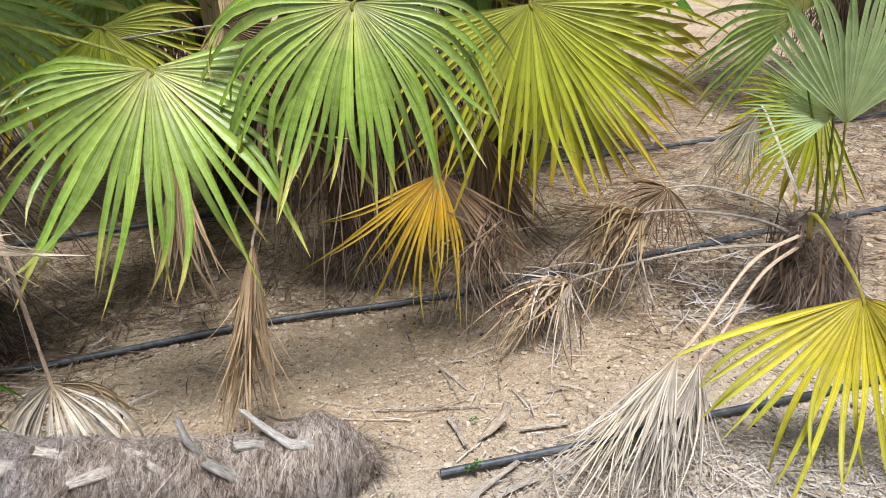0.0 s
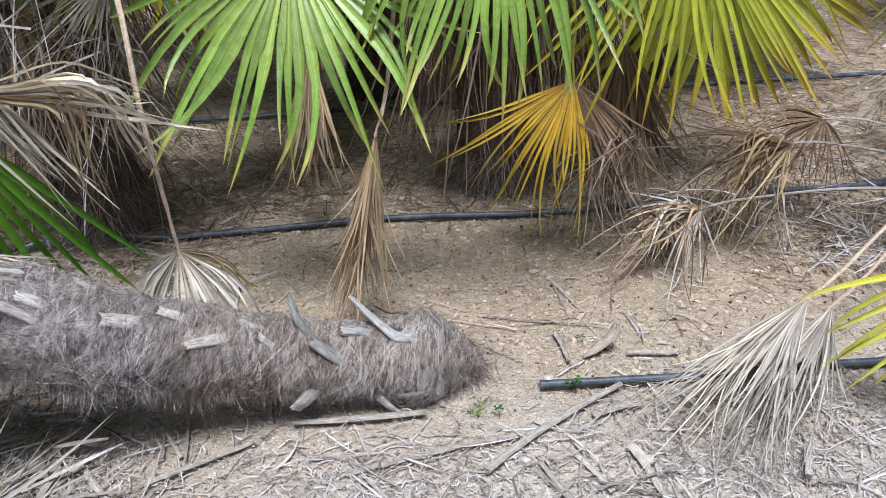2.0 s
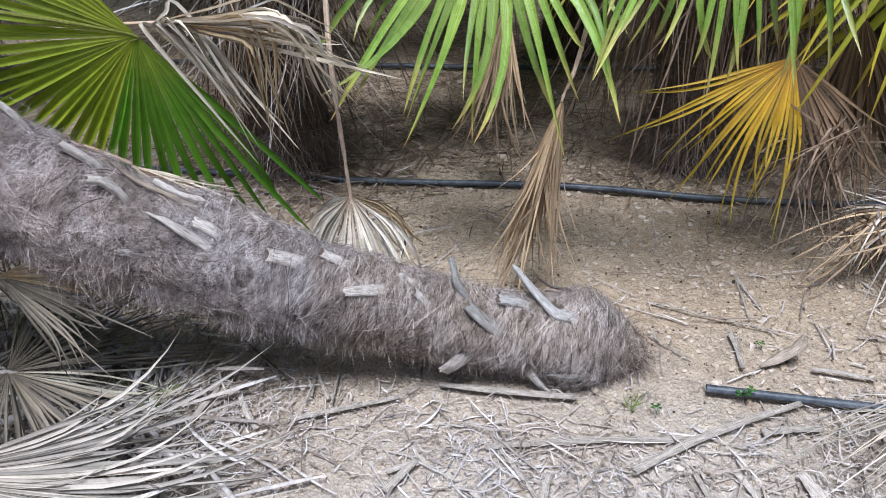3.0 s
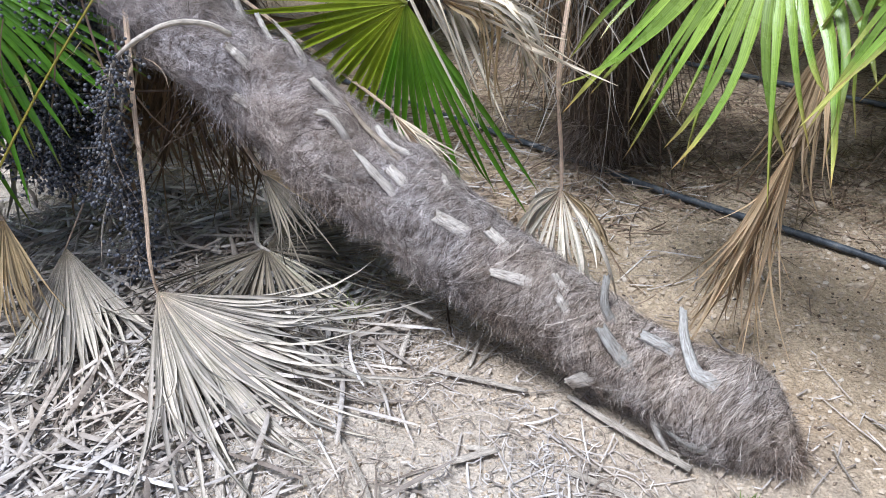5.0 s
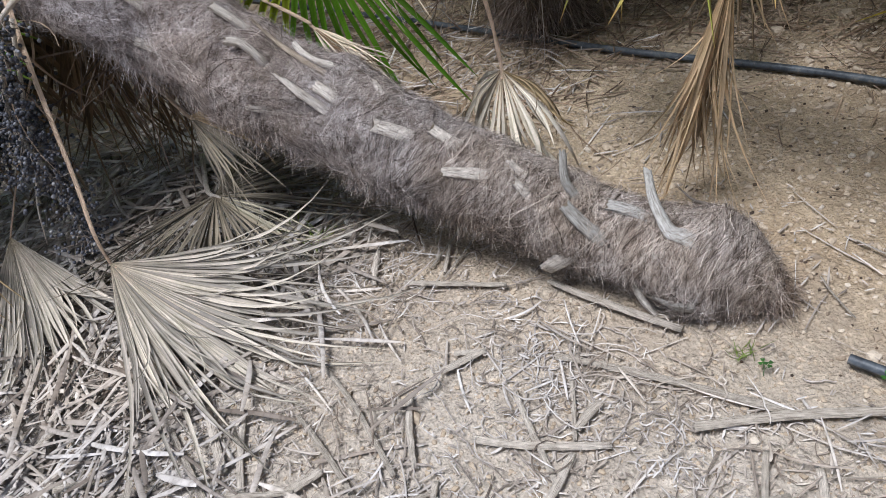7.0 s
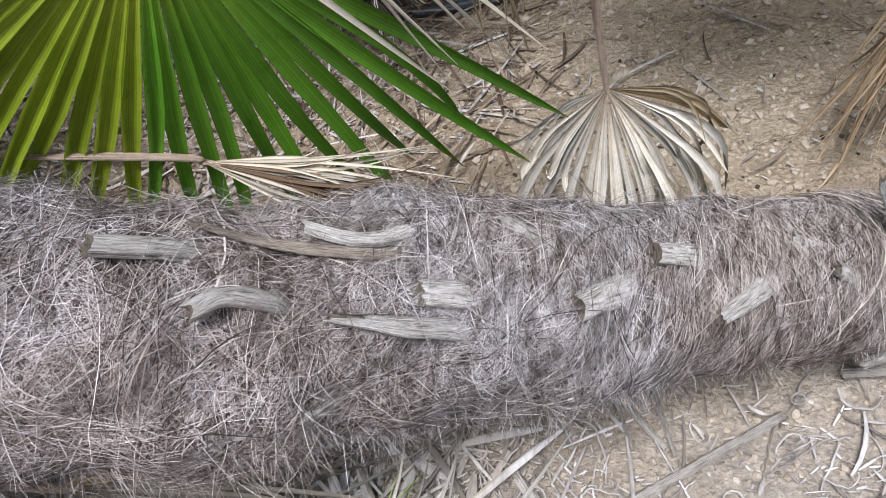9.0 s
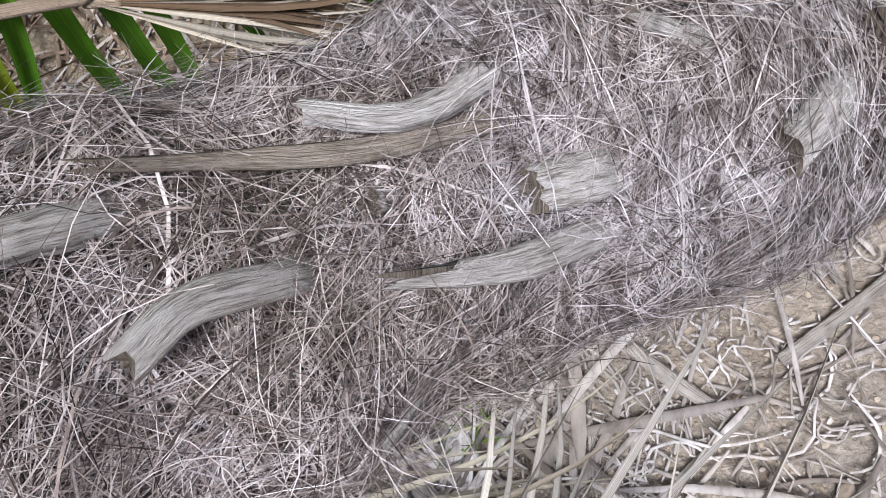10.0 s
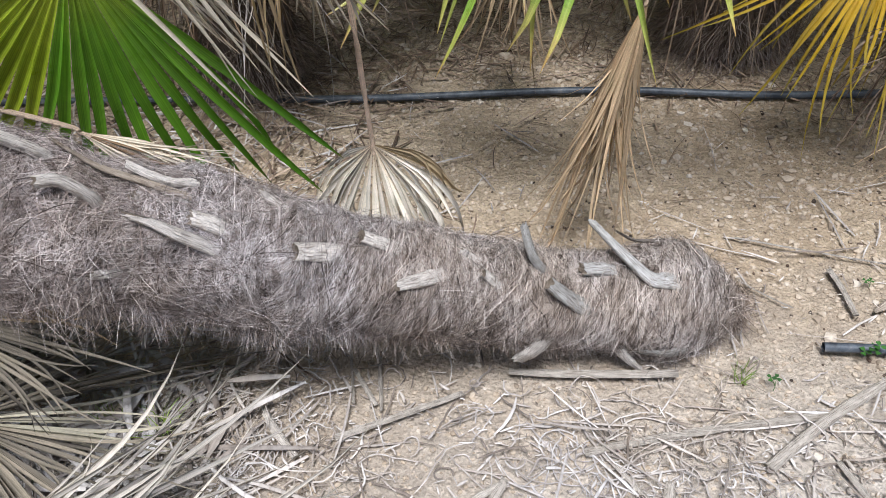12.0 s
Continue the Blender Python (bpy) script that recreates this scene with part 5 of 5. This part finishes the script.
withered = part("frond", *tube([(0.342, 2.227, 0.159), (0.30, 2.21, 0.165)], [0.005, 0.004], 6, 0.7, 2)[:2], STALK_GREY, east, "pale stalk end of a withered leaf")
strips(withered, (0.342, 2.227, 0.159), (0.26, 2.19, 0.165), [(0.016, 1.986, 0.012), (0.098, 2.004, 0.012), (0.192, 2.117, 0.012), (0.303, 2.065, 0.012)], 26, 0.008, STRAW, 681, 0.03)
strips(withered, (0.342, 2.227, 0.159), (0.25, 2.18, 0.17), [(0.016, 1.986, 0.012), (0.098, 2.004, 0.012), (0.192, 2.117, 0.012), (0.303, 2.065, 0.012)], 16, 0.009, DRY, 682, 0.035)
shrivelled = part("frond", *tube([(0.603, 2.40, 0.298), (0.56, 2.38, 0.30)], [0.005, 0.004], 6, 0.7, 2)[:2], STALK_GREY, east, "grey stalk end of a withered leaf")
strips(shrivelled, (0.603, 2.40, 0.298), (0.50, 2.35, 0.30), [(0.239, 2.3, 0.187), (0.297, 2.25, 0.027), (0.415, 2.22, -0.018), (0.546, 2.25, 0.003)], 30, 0.008, STRAW, 691, 0.03)
strips(shrivelled, (0.603, 2.40, 0.298), (0.49, 2.35, 0.305), [(0.239, 2.3, 0.187), (0.297, 2.25, 0.027), (0.415, 2.22, -0.018), (0.546, 2.25, 0.003)], 22, 0.009, TAN, 692, 0.03)

# palms further back; their upper tier of fronds is added to shade the soil
def back_palm(place, seed, label):
    rng = random.Random(seed)
    tree = standing_palm(place, 0.12, 1.3, seed, label, (0, 0), 1300, 420, 1.2, 0.25)
    for i in range(13):
        a = i * 0.76 + rng.uniform(-0.2, 0.2)
        out = Vector((math.cos(a), math.sin(a), 0))
        base = Vector((*place, 1.15 if i < 7 else 1.3))
        reach = rng.uniform(0.3, 0.55)
        hub = base + out * reach + Vector((0, 0, rng.uniform(-0.25, 0.25) if i < 7 else rng.uniform(0.3, 0.6)))
        tip = hub + out * 0.35 + Vector((0, 0, rng.uniform(-0.5, -0.25)))
        kind = rng.choice((GREEN, DEEP, DEEP, TAN, BROWN))
        fan(tree, hub, tip, out * 0.5 + Vector((0, 0, 1)), [hub - out * reach * 0.5 + Vector((0, 0, 0.06)), base], kind, STALK_GREEN if kind in (GREEN, DEEP) else STALK_TAN,
            15, 210, 0.42, 0.6, 0, 0.5, 1.0, 0.9, 0.08, 0.04, 0.2, seed * 10 + i, 0.006, "", 7)
    return tree


back = back_palm((-2.15, 3.25), 81, "fan palm with dead leaf skirt further back")
for bx, by, turn in ((-0.95, 3.62, 70), (0.35, 4.0, 150), (-3.1, 3.9, 200), (-1.9, 4.7, 30), (-0.5, 5.1, 260), (0.7, 5.6, 100), (-3.4, 2.4, 310), (-3.0, 1.05, 120), (-4.3, 3.2, 15), (-4.2, 1.7, 230), (-4.6, 0.3, 80)):
    copy_thing(back, pose(bx, by, 0, 0, 0, turn))
copy_thing(back, pose(2.35, 4.6, 0, 0, 0, 45))


# ---- irrigation pipes ----
def pipe(points, radius, label):
    v, f, uv = tube(points, [radius, radius], 12, 1.0, 10, hollow=True)
    ob = thing("irrigation_pipe", points[0], label, "pipe", "drip irrigation lines")
    body = part("hose", v, f, PIPE, ob, "", uv)
    return ob


pipe([(-0.085, 1.575, 0.013), (0.291, 1.647, 0.016), (0.577, 1.722, 0.012), (0.952, 1.799, 0.012), (1.5, 1.93, 0.012), (3.2, 2.35, 0.012), (9, 3.9, 0.012)], 0.0095, "scuffed black irrigation pipe with open cut end")
pipe([(-6, 1.05, 0.012), (-3.2, 1.72, 0.012), (-1.727, 2.076, 0.012), (-1.216, 2.190, 0.012), (-0.75, 2.325, 0.012), (-0.50, 2.378, 0.014), (-0.165, 2.430, 0.012), (0.158, 2.512, 0.012), (0.577, 2.639, 0.012), (1.021, 2.75, 0.012), (1.6, 2.92, 0.012), (8, 4.6, 0.012)], 0.0105, "dusty black irrigation pipe lying on soil")
pipe([(-6, 2.1, 0.012), (-1.89, 3.12, 0.012), (-1.29, 3.27, 0.012), (-0.63, 3.452, 0.012), (0.55, 3.762, 0.012), (1.12, 3.886, 0.012), (1.77, 4.05, 0.012), (8, 5.6, 0.012)], 0.0105, "black irrigation pipe on shaded soil")
pipe([(-6, 3.4, 0.80), (-1.875, 3.5, 0.896), (-0.927, 3.5, 0.884), (3, 3.6, 0.85)], 0.008, "thin black irrigation hose strung between palms")


# ---- litter ----
def litter(name, count, area, long, wide, seed, label, layers=0.02, material=None, keep=None, steps=4, wander=0.0):
    """Fallen strips of dead leaf lying flat and across one another."""
    rng = np.random.default_rng(seed)
    x, y = rng.uniform(area[0], area[1], count), rng.uniform(area[2], area[3], count)
    rim = np.minimum(np.minimum(x - area[0], area[1] - x), np.minimum(y - area[2], area[3] - y))
    inside = rng.random(count) < np.clip(rim / 0.35, 0, 1)
    x, y = x[inside], y[inside]
    count = len(x)
    if keep:
        chance = np.array([keep(a, b) for a, b in zip(x, y)])
        stay = rng.random(count) < chance
        x, y = x[stay], y[stay]
    n = len(x)
    a = rng.uniform(0, 6.283, n)
    z = 0.002 + layers * rng.random(n) ** 2
    length = long[0] + (long[1] - long[0]) * rng.random(n) ** 2.2
    width = rng.uniform(*wide, n)
    p = np.stack([x, y, z], axis=1)
    d = np.stack([np.cos(a), np.sin(a), rng.normal(0, 0.04, n)], axis=1)
    bend = rng.normal(0, 0.07 + wander, n)
    rows = []
    for k in range(steps + 1):
        u = k / steps
        side = np.stack([-d[:, 1], d[:, 0], rng.normal(0, 0.15, n)], axis=1)
        half = (width * 0.5 * (1 - 0.5 * abs(2 * u - 1) ** 3))[:, None]
        rows += [p - side * half, p + np.array((0, 0, 0.9)) * half, p + side * half]
        now = bend + rng.normal(0, wander, n)
        c, s = np.cos(now), np.sin(now)
        d = np.stack([d[:, 0] * c - d[:, 1] * s, d[:, 0] * s + d[:, 1] * c, d[:, 2]], axis=1)
        p = p + d * (length / steps)[:, None]
        p[:, 2] = np.maximum(p[:, 2], 0.001)
    v, f = weave(rows, n, steps, 3)
    ob = new(name, mesh_of(name, v, f, material or LITTER, smooth=True))
    return tagged(ob, label, "leaf litter", "", "stuff")


def heap(x, y):
    """How much litter lies at a place: thick under the crown, thin on the bare patch and behind the trunk."""
    def soft(v):
        return min(1.0, max(0.0, v))
    west_side = soft((-0.88 - x) / 0.2) * soft((1.55 - y) / 0.2)
    front = 0.42 * soft((1.40 + 0.22 * (x + 0.4) - y) / 0.08)
    near_side = soft((0.92 + 0.2 * x - y) / 0.2)
    east_side = 0.75 * soft((x - 0.02) / 0.2) * soft((1.68 + 0.12 * x - y) / 0.12)
    bare = soft(1.35 - math.hypot((x + 0.68) / 0.24, (y - 1.06) / 0.17))
    return max(west_side, max(front, near_side, east_side) * (1 - 0.85 * bare), 0.03)


def behind(x, y):
    """Litter behind the trunk: thick under the palm there, fading out towards the open soil."""
    return min(1.0, max(0.02, (-0.98 - x + 0.5 * max(0.0, y - 2.2)) / 0.35))


litter("leaf_litter", 8500, (-2.6, 1.6, -0.4, 2.1), (0.02, 0.17), (0.002, 0.006), 15, "bleached strips of fallen palm leaf on soil", 0.02, None, heap)
litter("leaf_litter", 64000, (-2.2, 1.5, -0.1, 2.1), (0.006, 0.034), (0.0016, 0.0042), 18, "fine pale chaff of broken palm leaf", 0.006, None, lambda x, y: max(min(1.0, heap(x, y) * 1.6), 0.06), 2)
litter("leaf_litter", 2100, (-2.4, -0.5, -0.3, 1.3), (0.1, 0.36), (0.006, 0.016), 21, "thick layer of bleached leaf stalks and strips", 0.05, None, lambda x, y: heap(x, y) ** 2)
litter("leaf_litter", 2600, (-2.6, 0.9, -0.4, 1.5), (0.08, 0.32), (0.004, 0.010), 16, "long pale fallen leaf strips and stalk pieces", 0.04, None, lambda x, y: heap(x, y) ** 3 * (0.15 if y > 0.95 and x > -0.85 else 1.0))
litter("leaf_litter", 270, (-1.07, -0.10, 1.01, 1.67), (0.05, 0.18), (0.0018, 0.0036), 31, "pale curling roots and leaf threads below the trunk foot", 0.022, None, None, 9, 0.30)
litter("leaf_litter", 2300, (-1.35, 0.75, 0.75, 1.62), (0.05, 0.24), (0.0013, 0.0034), 19, "thin winding pale rootlets and leaf threads", 0.014, None, heap, 9, 0.30)
litter("leaf_litter", 3200, (-2.9, -0.5, 1.3, 3.0), (0.04, 0.26), (0.002, 0.007), 24, "brown leaf strips heaped behind the trunk", 0.03, SKIRT, behind)
litter("leaf_litter", 1100, (-2.5, -0.75, 1.2, 2.4), (0.03, 0.2), (0.002, 0.006), 25, "pale leaf strips behind the trunk", 0.03, None, behind)
litter("leaf_litter", 3000, (-4.6, -1.5, -0.8, 2.0), (0.06, 0.30), (0.003, 0.010), 28, "mixed leaf strips under the leaning crown", 0.05)
# Brown litter, packed denser to darken soil where the palms' shade falls short.
litter("leaf_litter", 14000, (-3.2, 1.3, 2.25, 4.8), (0.02, 0.18), (0.002, 0.006), 23, "dense brown leaf strips under the palms", 0.014, SKIRT, None, 2)
litter("leaf_litter", 5200, (-4, 4, 2.3, 7.0), (0.04, 0.24), (0.002, 0.007), 17, "brown leaf strips on shaded soil", 0.012, SKIRT, None, 2)
# Extra strips also darken the open soil here in place of palm shade.
litter("leaf_litter", 18000, (0.35, 4.2, 2.0, 6.0), (0.02, 0.16), (0.002, 0.006), 26, "brown leaf strips round the young palm", 0.014, SKIRT, None, 2)
litter("leaf_litter", 900, (0.6, 1.35, 2.0, 2.75), (0.05, 0.22), (0.002, 0.006), 30, "grey chaff and strips heaped under the young palm", 0.04)
litter("leaf_litter", 1500, (0.5, 3.6, 2.1, 4.5), (0.03, 0.2), (0.002, 0.006), 27, "pale leaf strips round the young palm", 0.014, None, None, 2)
litter("leaf_litter", 2600, (-3.6, 3.4, -2.0, 2.3), (0.03, 0.2), (0.002, 0.006), 29, "sparse pale leaf strips scattered over the soil", 0.006, None, None, 2)
litter("leaf_litter", 170, (-1.4, 1.3, 1.6, 2.5), (0.02, 0.14), (0.001, 0.003), 20, "thin dry twigs on sandy soil", 0.003, SKIRT, None, 6, 0.04)


stick_seed = random.Random(9)


def stick(x0, y0, x1, y1, width, z=0.006, lift=0.0, material=None):
    """A dead leaf stalk: flat, slightly bent, hollow on top, broken at its ends."""
    rng = stick_seed
    a, b = Vector((x0, y0, z + width * 0.2)), Vector((x1, y1, z + width * 0.2 + lift))
    side = (b - a).cross(Vector((0, 0, 1))).normalized()
    bow = rng.uniform(-0.03, 0.03) * (b - a).length
    path = [a, a.lerp(b, 0.33) + side * bow, a.lerp(b, 0.66) + side * bow * 0.8, b]
    v, f, uv = tube(path, [width * 0.5 * rng.uniform(0.8, 1.1), width * 0.5, width * 0.48, width * 0.5 * rng.uniform(0.7, 1)], 8, 0.55, 4, (0, 0, 1), 0.12, rng)
    v = [Vector((p.x, p.y, max(p.z, 0.001))) for p in v]
    uv = [(p, q * (b - a).length * 9) for p, q in uv]
    return solid("dead_leaf_stalk", v, f, material or STALK_GREY, a, "pale dry broken leaf stalk lying on soil", "stick", "fallen leaf stalks", uv)


stick(-0.615, 1.073, -0.591, 1.167, 0.018)
stick(-0.607, 0.681, -0.597, 0.775, 0.022)
stick(-0.617, 0.995, -0.472, 0.902, 0.014)
stick(-0.468, 1.138, -0.268, 1.057, 0.012)
stick(-0.293, 1.118, -0.232, 0.95, 0.016)
stick(-0.997, 0.596, -0.663, 0.578, 0.014)
stick(-0.747, 0.806, -0.419, 0.781, 0.012)
stick(-0.825, 0.909, -0.488, 0.867, 0.012)
stick(-0.833, 0.722, -0.585, 0.607, 0.016)
stick(-0.919, 0.672, -0.738, 0.632, 0.02)
stick(-0.466, 0.792, -0.408, 0.904, 0.012)
stick(-0.424, 1.241, -0.309, 1.139, 0.01)
stick(-0.073, 1.335, 0.014, 1.216, 0.012)
stick(0.003, 1.361, 0.078, 1.269, 0.014)
stick(0.115, 1.402, 0.161, 1.354, 0.022)
stick(-0.423, 0.915, -0.342, 0.83, 0.012)
stick(-0.115, 1.115, -0.001, 1.293, 0.012)
stick(-0.951, 0.296, -1.047, 0.403, 0.012)
stick(-1.136, 0.359, -0.872, 0.303, 0.012)
stick(-1.052, 1.205, -0.966, 1.136, 0.008)
stick(-0.912, 1.321, -0.845, 1.254, 0.01)
stick(-1.033, 1.19, -0.943, 1.12, 0.016)
stick(-0.952, 1.403, -0.886, 1.247, 0.006)
stick(-0.909, 1.414, -0.833, 1.245, 0.008)
stick(-1.228, 1.232, -1.219, 1.155, 0.012)
stick(-0.181, 1.292, 0.104, 1.598, 0.020, 0.010)
stick(0.038, 1.487, 0.149, 1.544, 0.02)
stick(0.119, 1.398, 0.182, 1.259, 0.018)
stick(-0.474, 1.249, -0.084, 1.424, 0.016)
stick(-0.334, 1.227, -0.323, 1.156, 0.02)
stick(-0.633, 1.118, -0.596, 1.156, 0.014)
stick(-0.06, 1.794, -0.019, 1.676, 0.012)
stick(0.123, 1.727, 0.251, 1.737, 0.012)
stick(-0.243, 1.851, 0.052, 1.838, 0.005)
stick(-0.236, 1.724, -0.132, 1.669, 0.004)
stick(0.566, 2.269, 0.892, 2.177, 0.005)
stick(-0.443, 1.015, -0.256, 1.174, 0.018)
stick(-0.892, 1.172, -0.702, 1.317, 0.014)
stick(-0.632, 1.379, -0.337, 1.448, 0.018, 0.012)


# scattered stalk pieces
scatter = random.Random(77)
made = 0
while made < 95:
    sx, sy, turn = scatter.uniform(-1.5, 1.0), scatter.uniform(0.25, 1.55), scatter.uniform(0, 6.283)
    if scatter.random() > heap(sx, sy) ** 2 or (sy > 1.1 and sx < -0.05):
        continue
    size = scatter.uniform(0.05, 0.22)
    stick(sx, sy, sx + math.cos(turn) * size, sy + math.sin(turn) * size, scatter.uniform(0.007, 0.019), scatter.uniform(0.006, 0.03))
    made += 1

# dark curled sheath behind the foot
v, f, uv = tube([(-0.50, 1.68, 0.10), (-0.44, 1.655, 0.075), (-0.36, 1.655, 0.10), (-0.29, 1.63, 0.11)], [0.003, 0.012, 0.015, 0.010], 9, 0.3, 6, (0, -0.6, 1), 0.1, random.Random(8))
part("leaf_sheath", v, f, CORE, palm, "dark curled leaf sheath", uv)

# grey fan lying flat on the litter
flat_fan = thing("fallen_palm_leaf", (-1.448, 1.04, 0.0), "grey dead fan leaf lying flat under trunk", "palm leaf")
fan(flat_fan, (-1.47, 0.985, 0.115), (-1.00, 1.15, 0.045), (0, 0, 1), [(-1.50, 0.98, 0.11), (-1.62, 1.00, 0.07), (-1.90, 1.08, 0.02)], SHADED_GREY, STALK_GREY, 90, 230, 0.32, 0.12, 0, 0.7, 0.7, 0.9, 0.3, 0.05, 1.0, 91, 0.007, "grey weathered fan", pleat=2.8, blade_2=GREY, share=(0.45, 0.55), floor=0.036)


# small husk and weeds
def husk(x, y):
    v, f, uv = tube([(x - 0.05, y - 0.03, 0.008), (x - 0.015, y, 0.018), (x + 0.02, y + 0.02, 0.045), (x + 0.03, y + 0.03, 0.075)], [0.004, 0.013, 0.016, 0.009], 9, 0.5, 5, (0, 0, 1), 0.12, random.Random(3))
    solid("dry_husk", v, f, SPLINT, (x, y, 0), "curved brown dry leaf sheath on soil", "husk", "", uv)


husk(0.065, 1.723)


def clover(x, y, size, leaves, seed):
    rng = random.Random(seed)
    plant = thing("clover", (x, y, 0), "tiny green clover seedling in dry soil", "weed", "small weeds")
    for i in range(leaves):
        a = rng.uniform(0, 6.283)
        top = Vector((x + math.cos(a) * size, y + math.sin(a) * size, size * rng.uniform(1.2, 2.4)))
        v, f, uv = tube([(x, y, 0), Vector((x, y, top.z * 0.6)), top], [0.0006, 0.0005], 5, 1, 3)
        stem = part("stem", v, f, WEED, plant, "", uv)
        for j in range(3):
            b = a + j * 2.09
            out, side = Vector((math.cos(b), math.sin(b), 0.1)), Vector((-math.sin(b), math.cos(b), 0.05))
            ring = [top, top + out * size * 0.35 + side * size * 0.28, top + out * size * 0.75 + side * size * 0.3, top + out * size * 0.68, top + out * size * 0.75 - side * size * 0.3, top + out * size * 0.35 - side * size * 0.28]
            part("leaf", ring, [(0, 1, 2, 3), (0, 3, 4, 5)], WEED, stem, "", [(0.5, 0), (0, 0.5), (0, 1), (0.5, 1), (1, 1), (1, 0.5)])


clover(-0.01, 1.585, 0.015, 4, 2)
clover(-0.171, 1.462, 0.012, 2, 3)
clover(0.013, 1.765, 0.010, 2, 4)


def grass(x, y, count, height, seed):
    rng = np.random.default_rng(seed)
    p = np.array((x, y, 0.0)) + rng.normal(0, 0.012, (count, 3)) * (1, 1, 0)
    v, f = ribbons(p, rng.normal(0, 0.45, (count, 3)) * (1, 1, 0) + (0, 0, 1), height * rng.uniform(0.5, 1.3, count), np.full(count, 0.0018), 5, rng, 0.06, 0.6, floor=0.002)
    solid("grass_tuft", v, f, GREEN, (x, y, 0), "thin green grass tuft in dry soil", "grass", "small weeds", np.tile(np.linspace(0.2, 0.8, 12)[:, None].repeat(2, 1), (count, 1)), True, "stuff")


grass(-0.222, 1.477, 26, 0.04, 5)
grass(-1.196, 1.108, 30, 0.07, 6)
grass(-1.283, 1.099, 24, 0.07, 7)
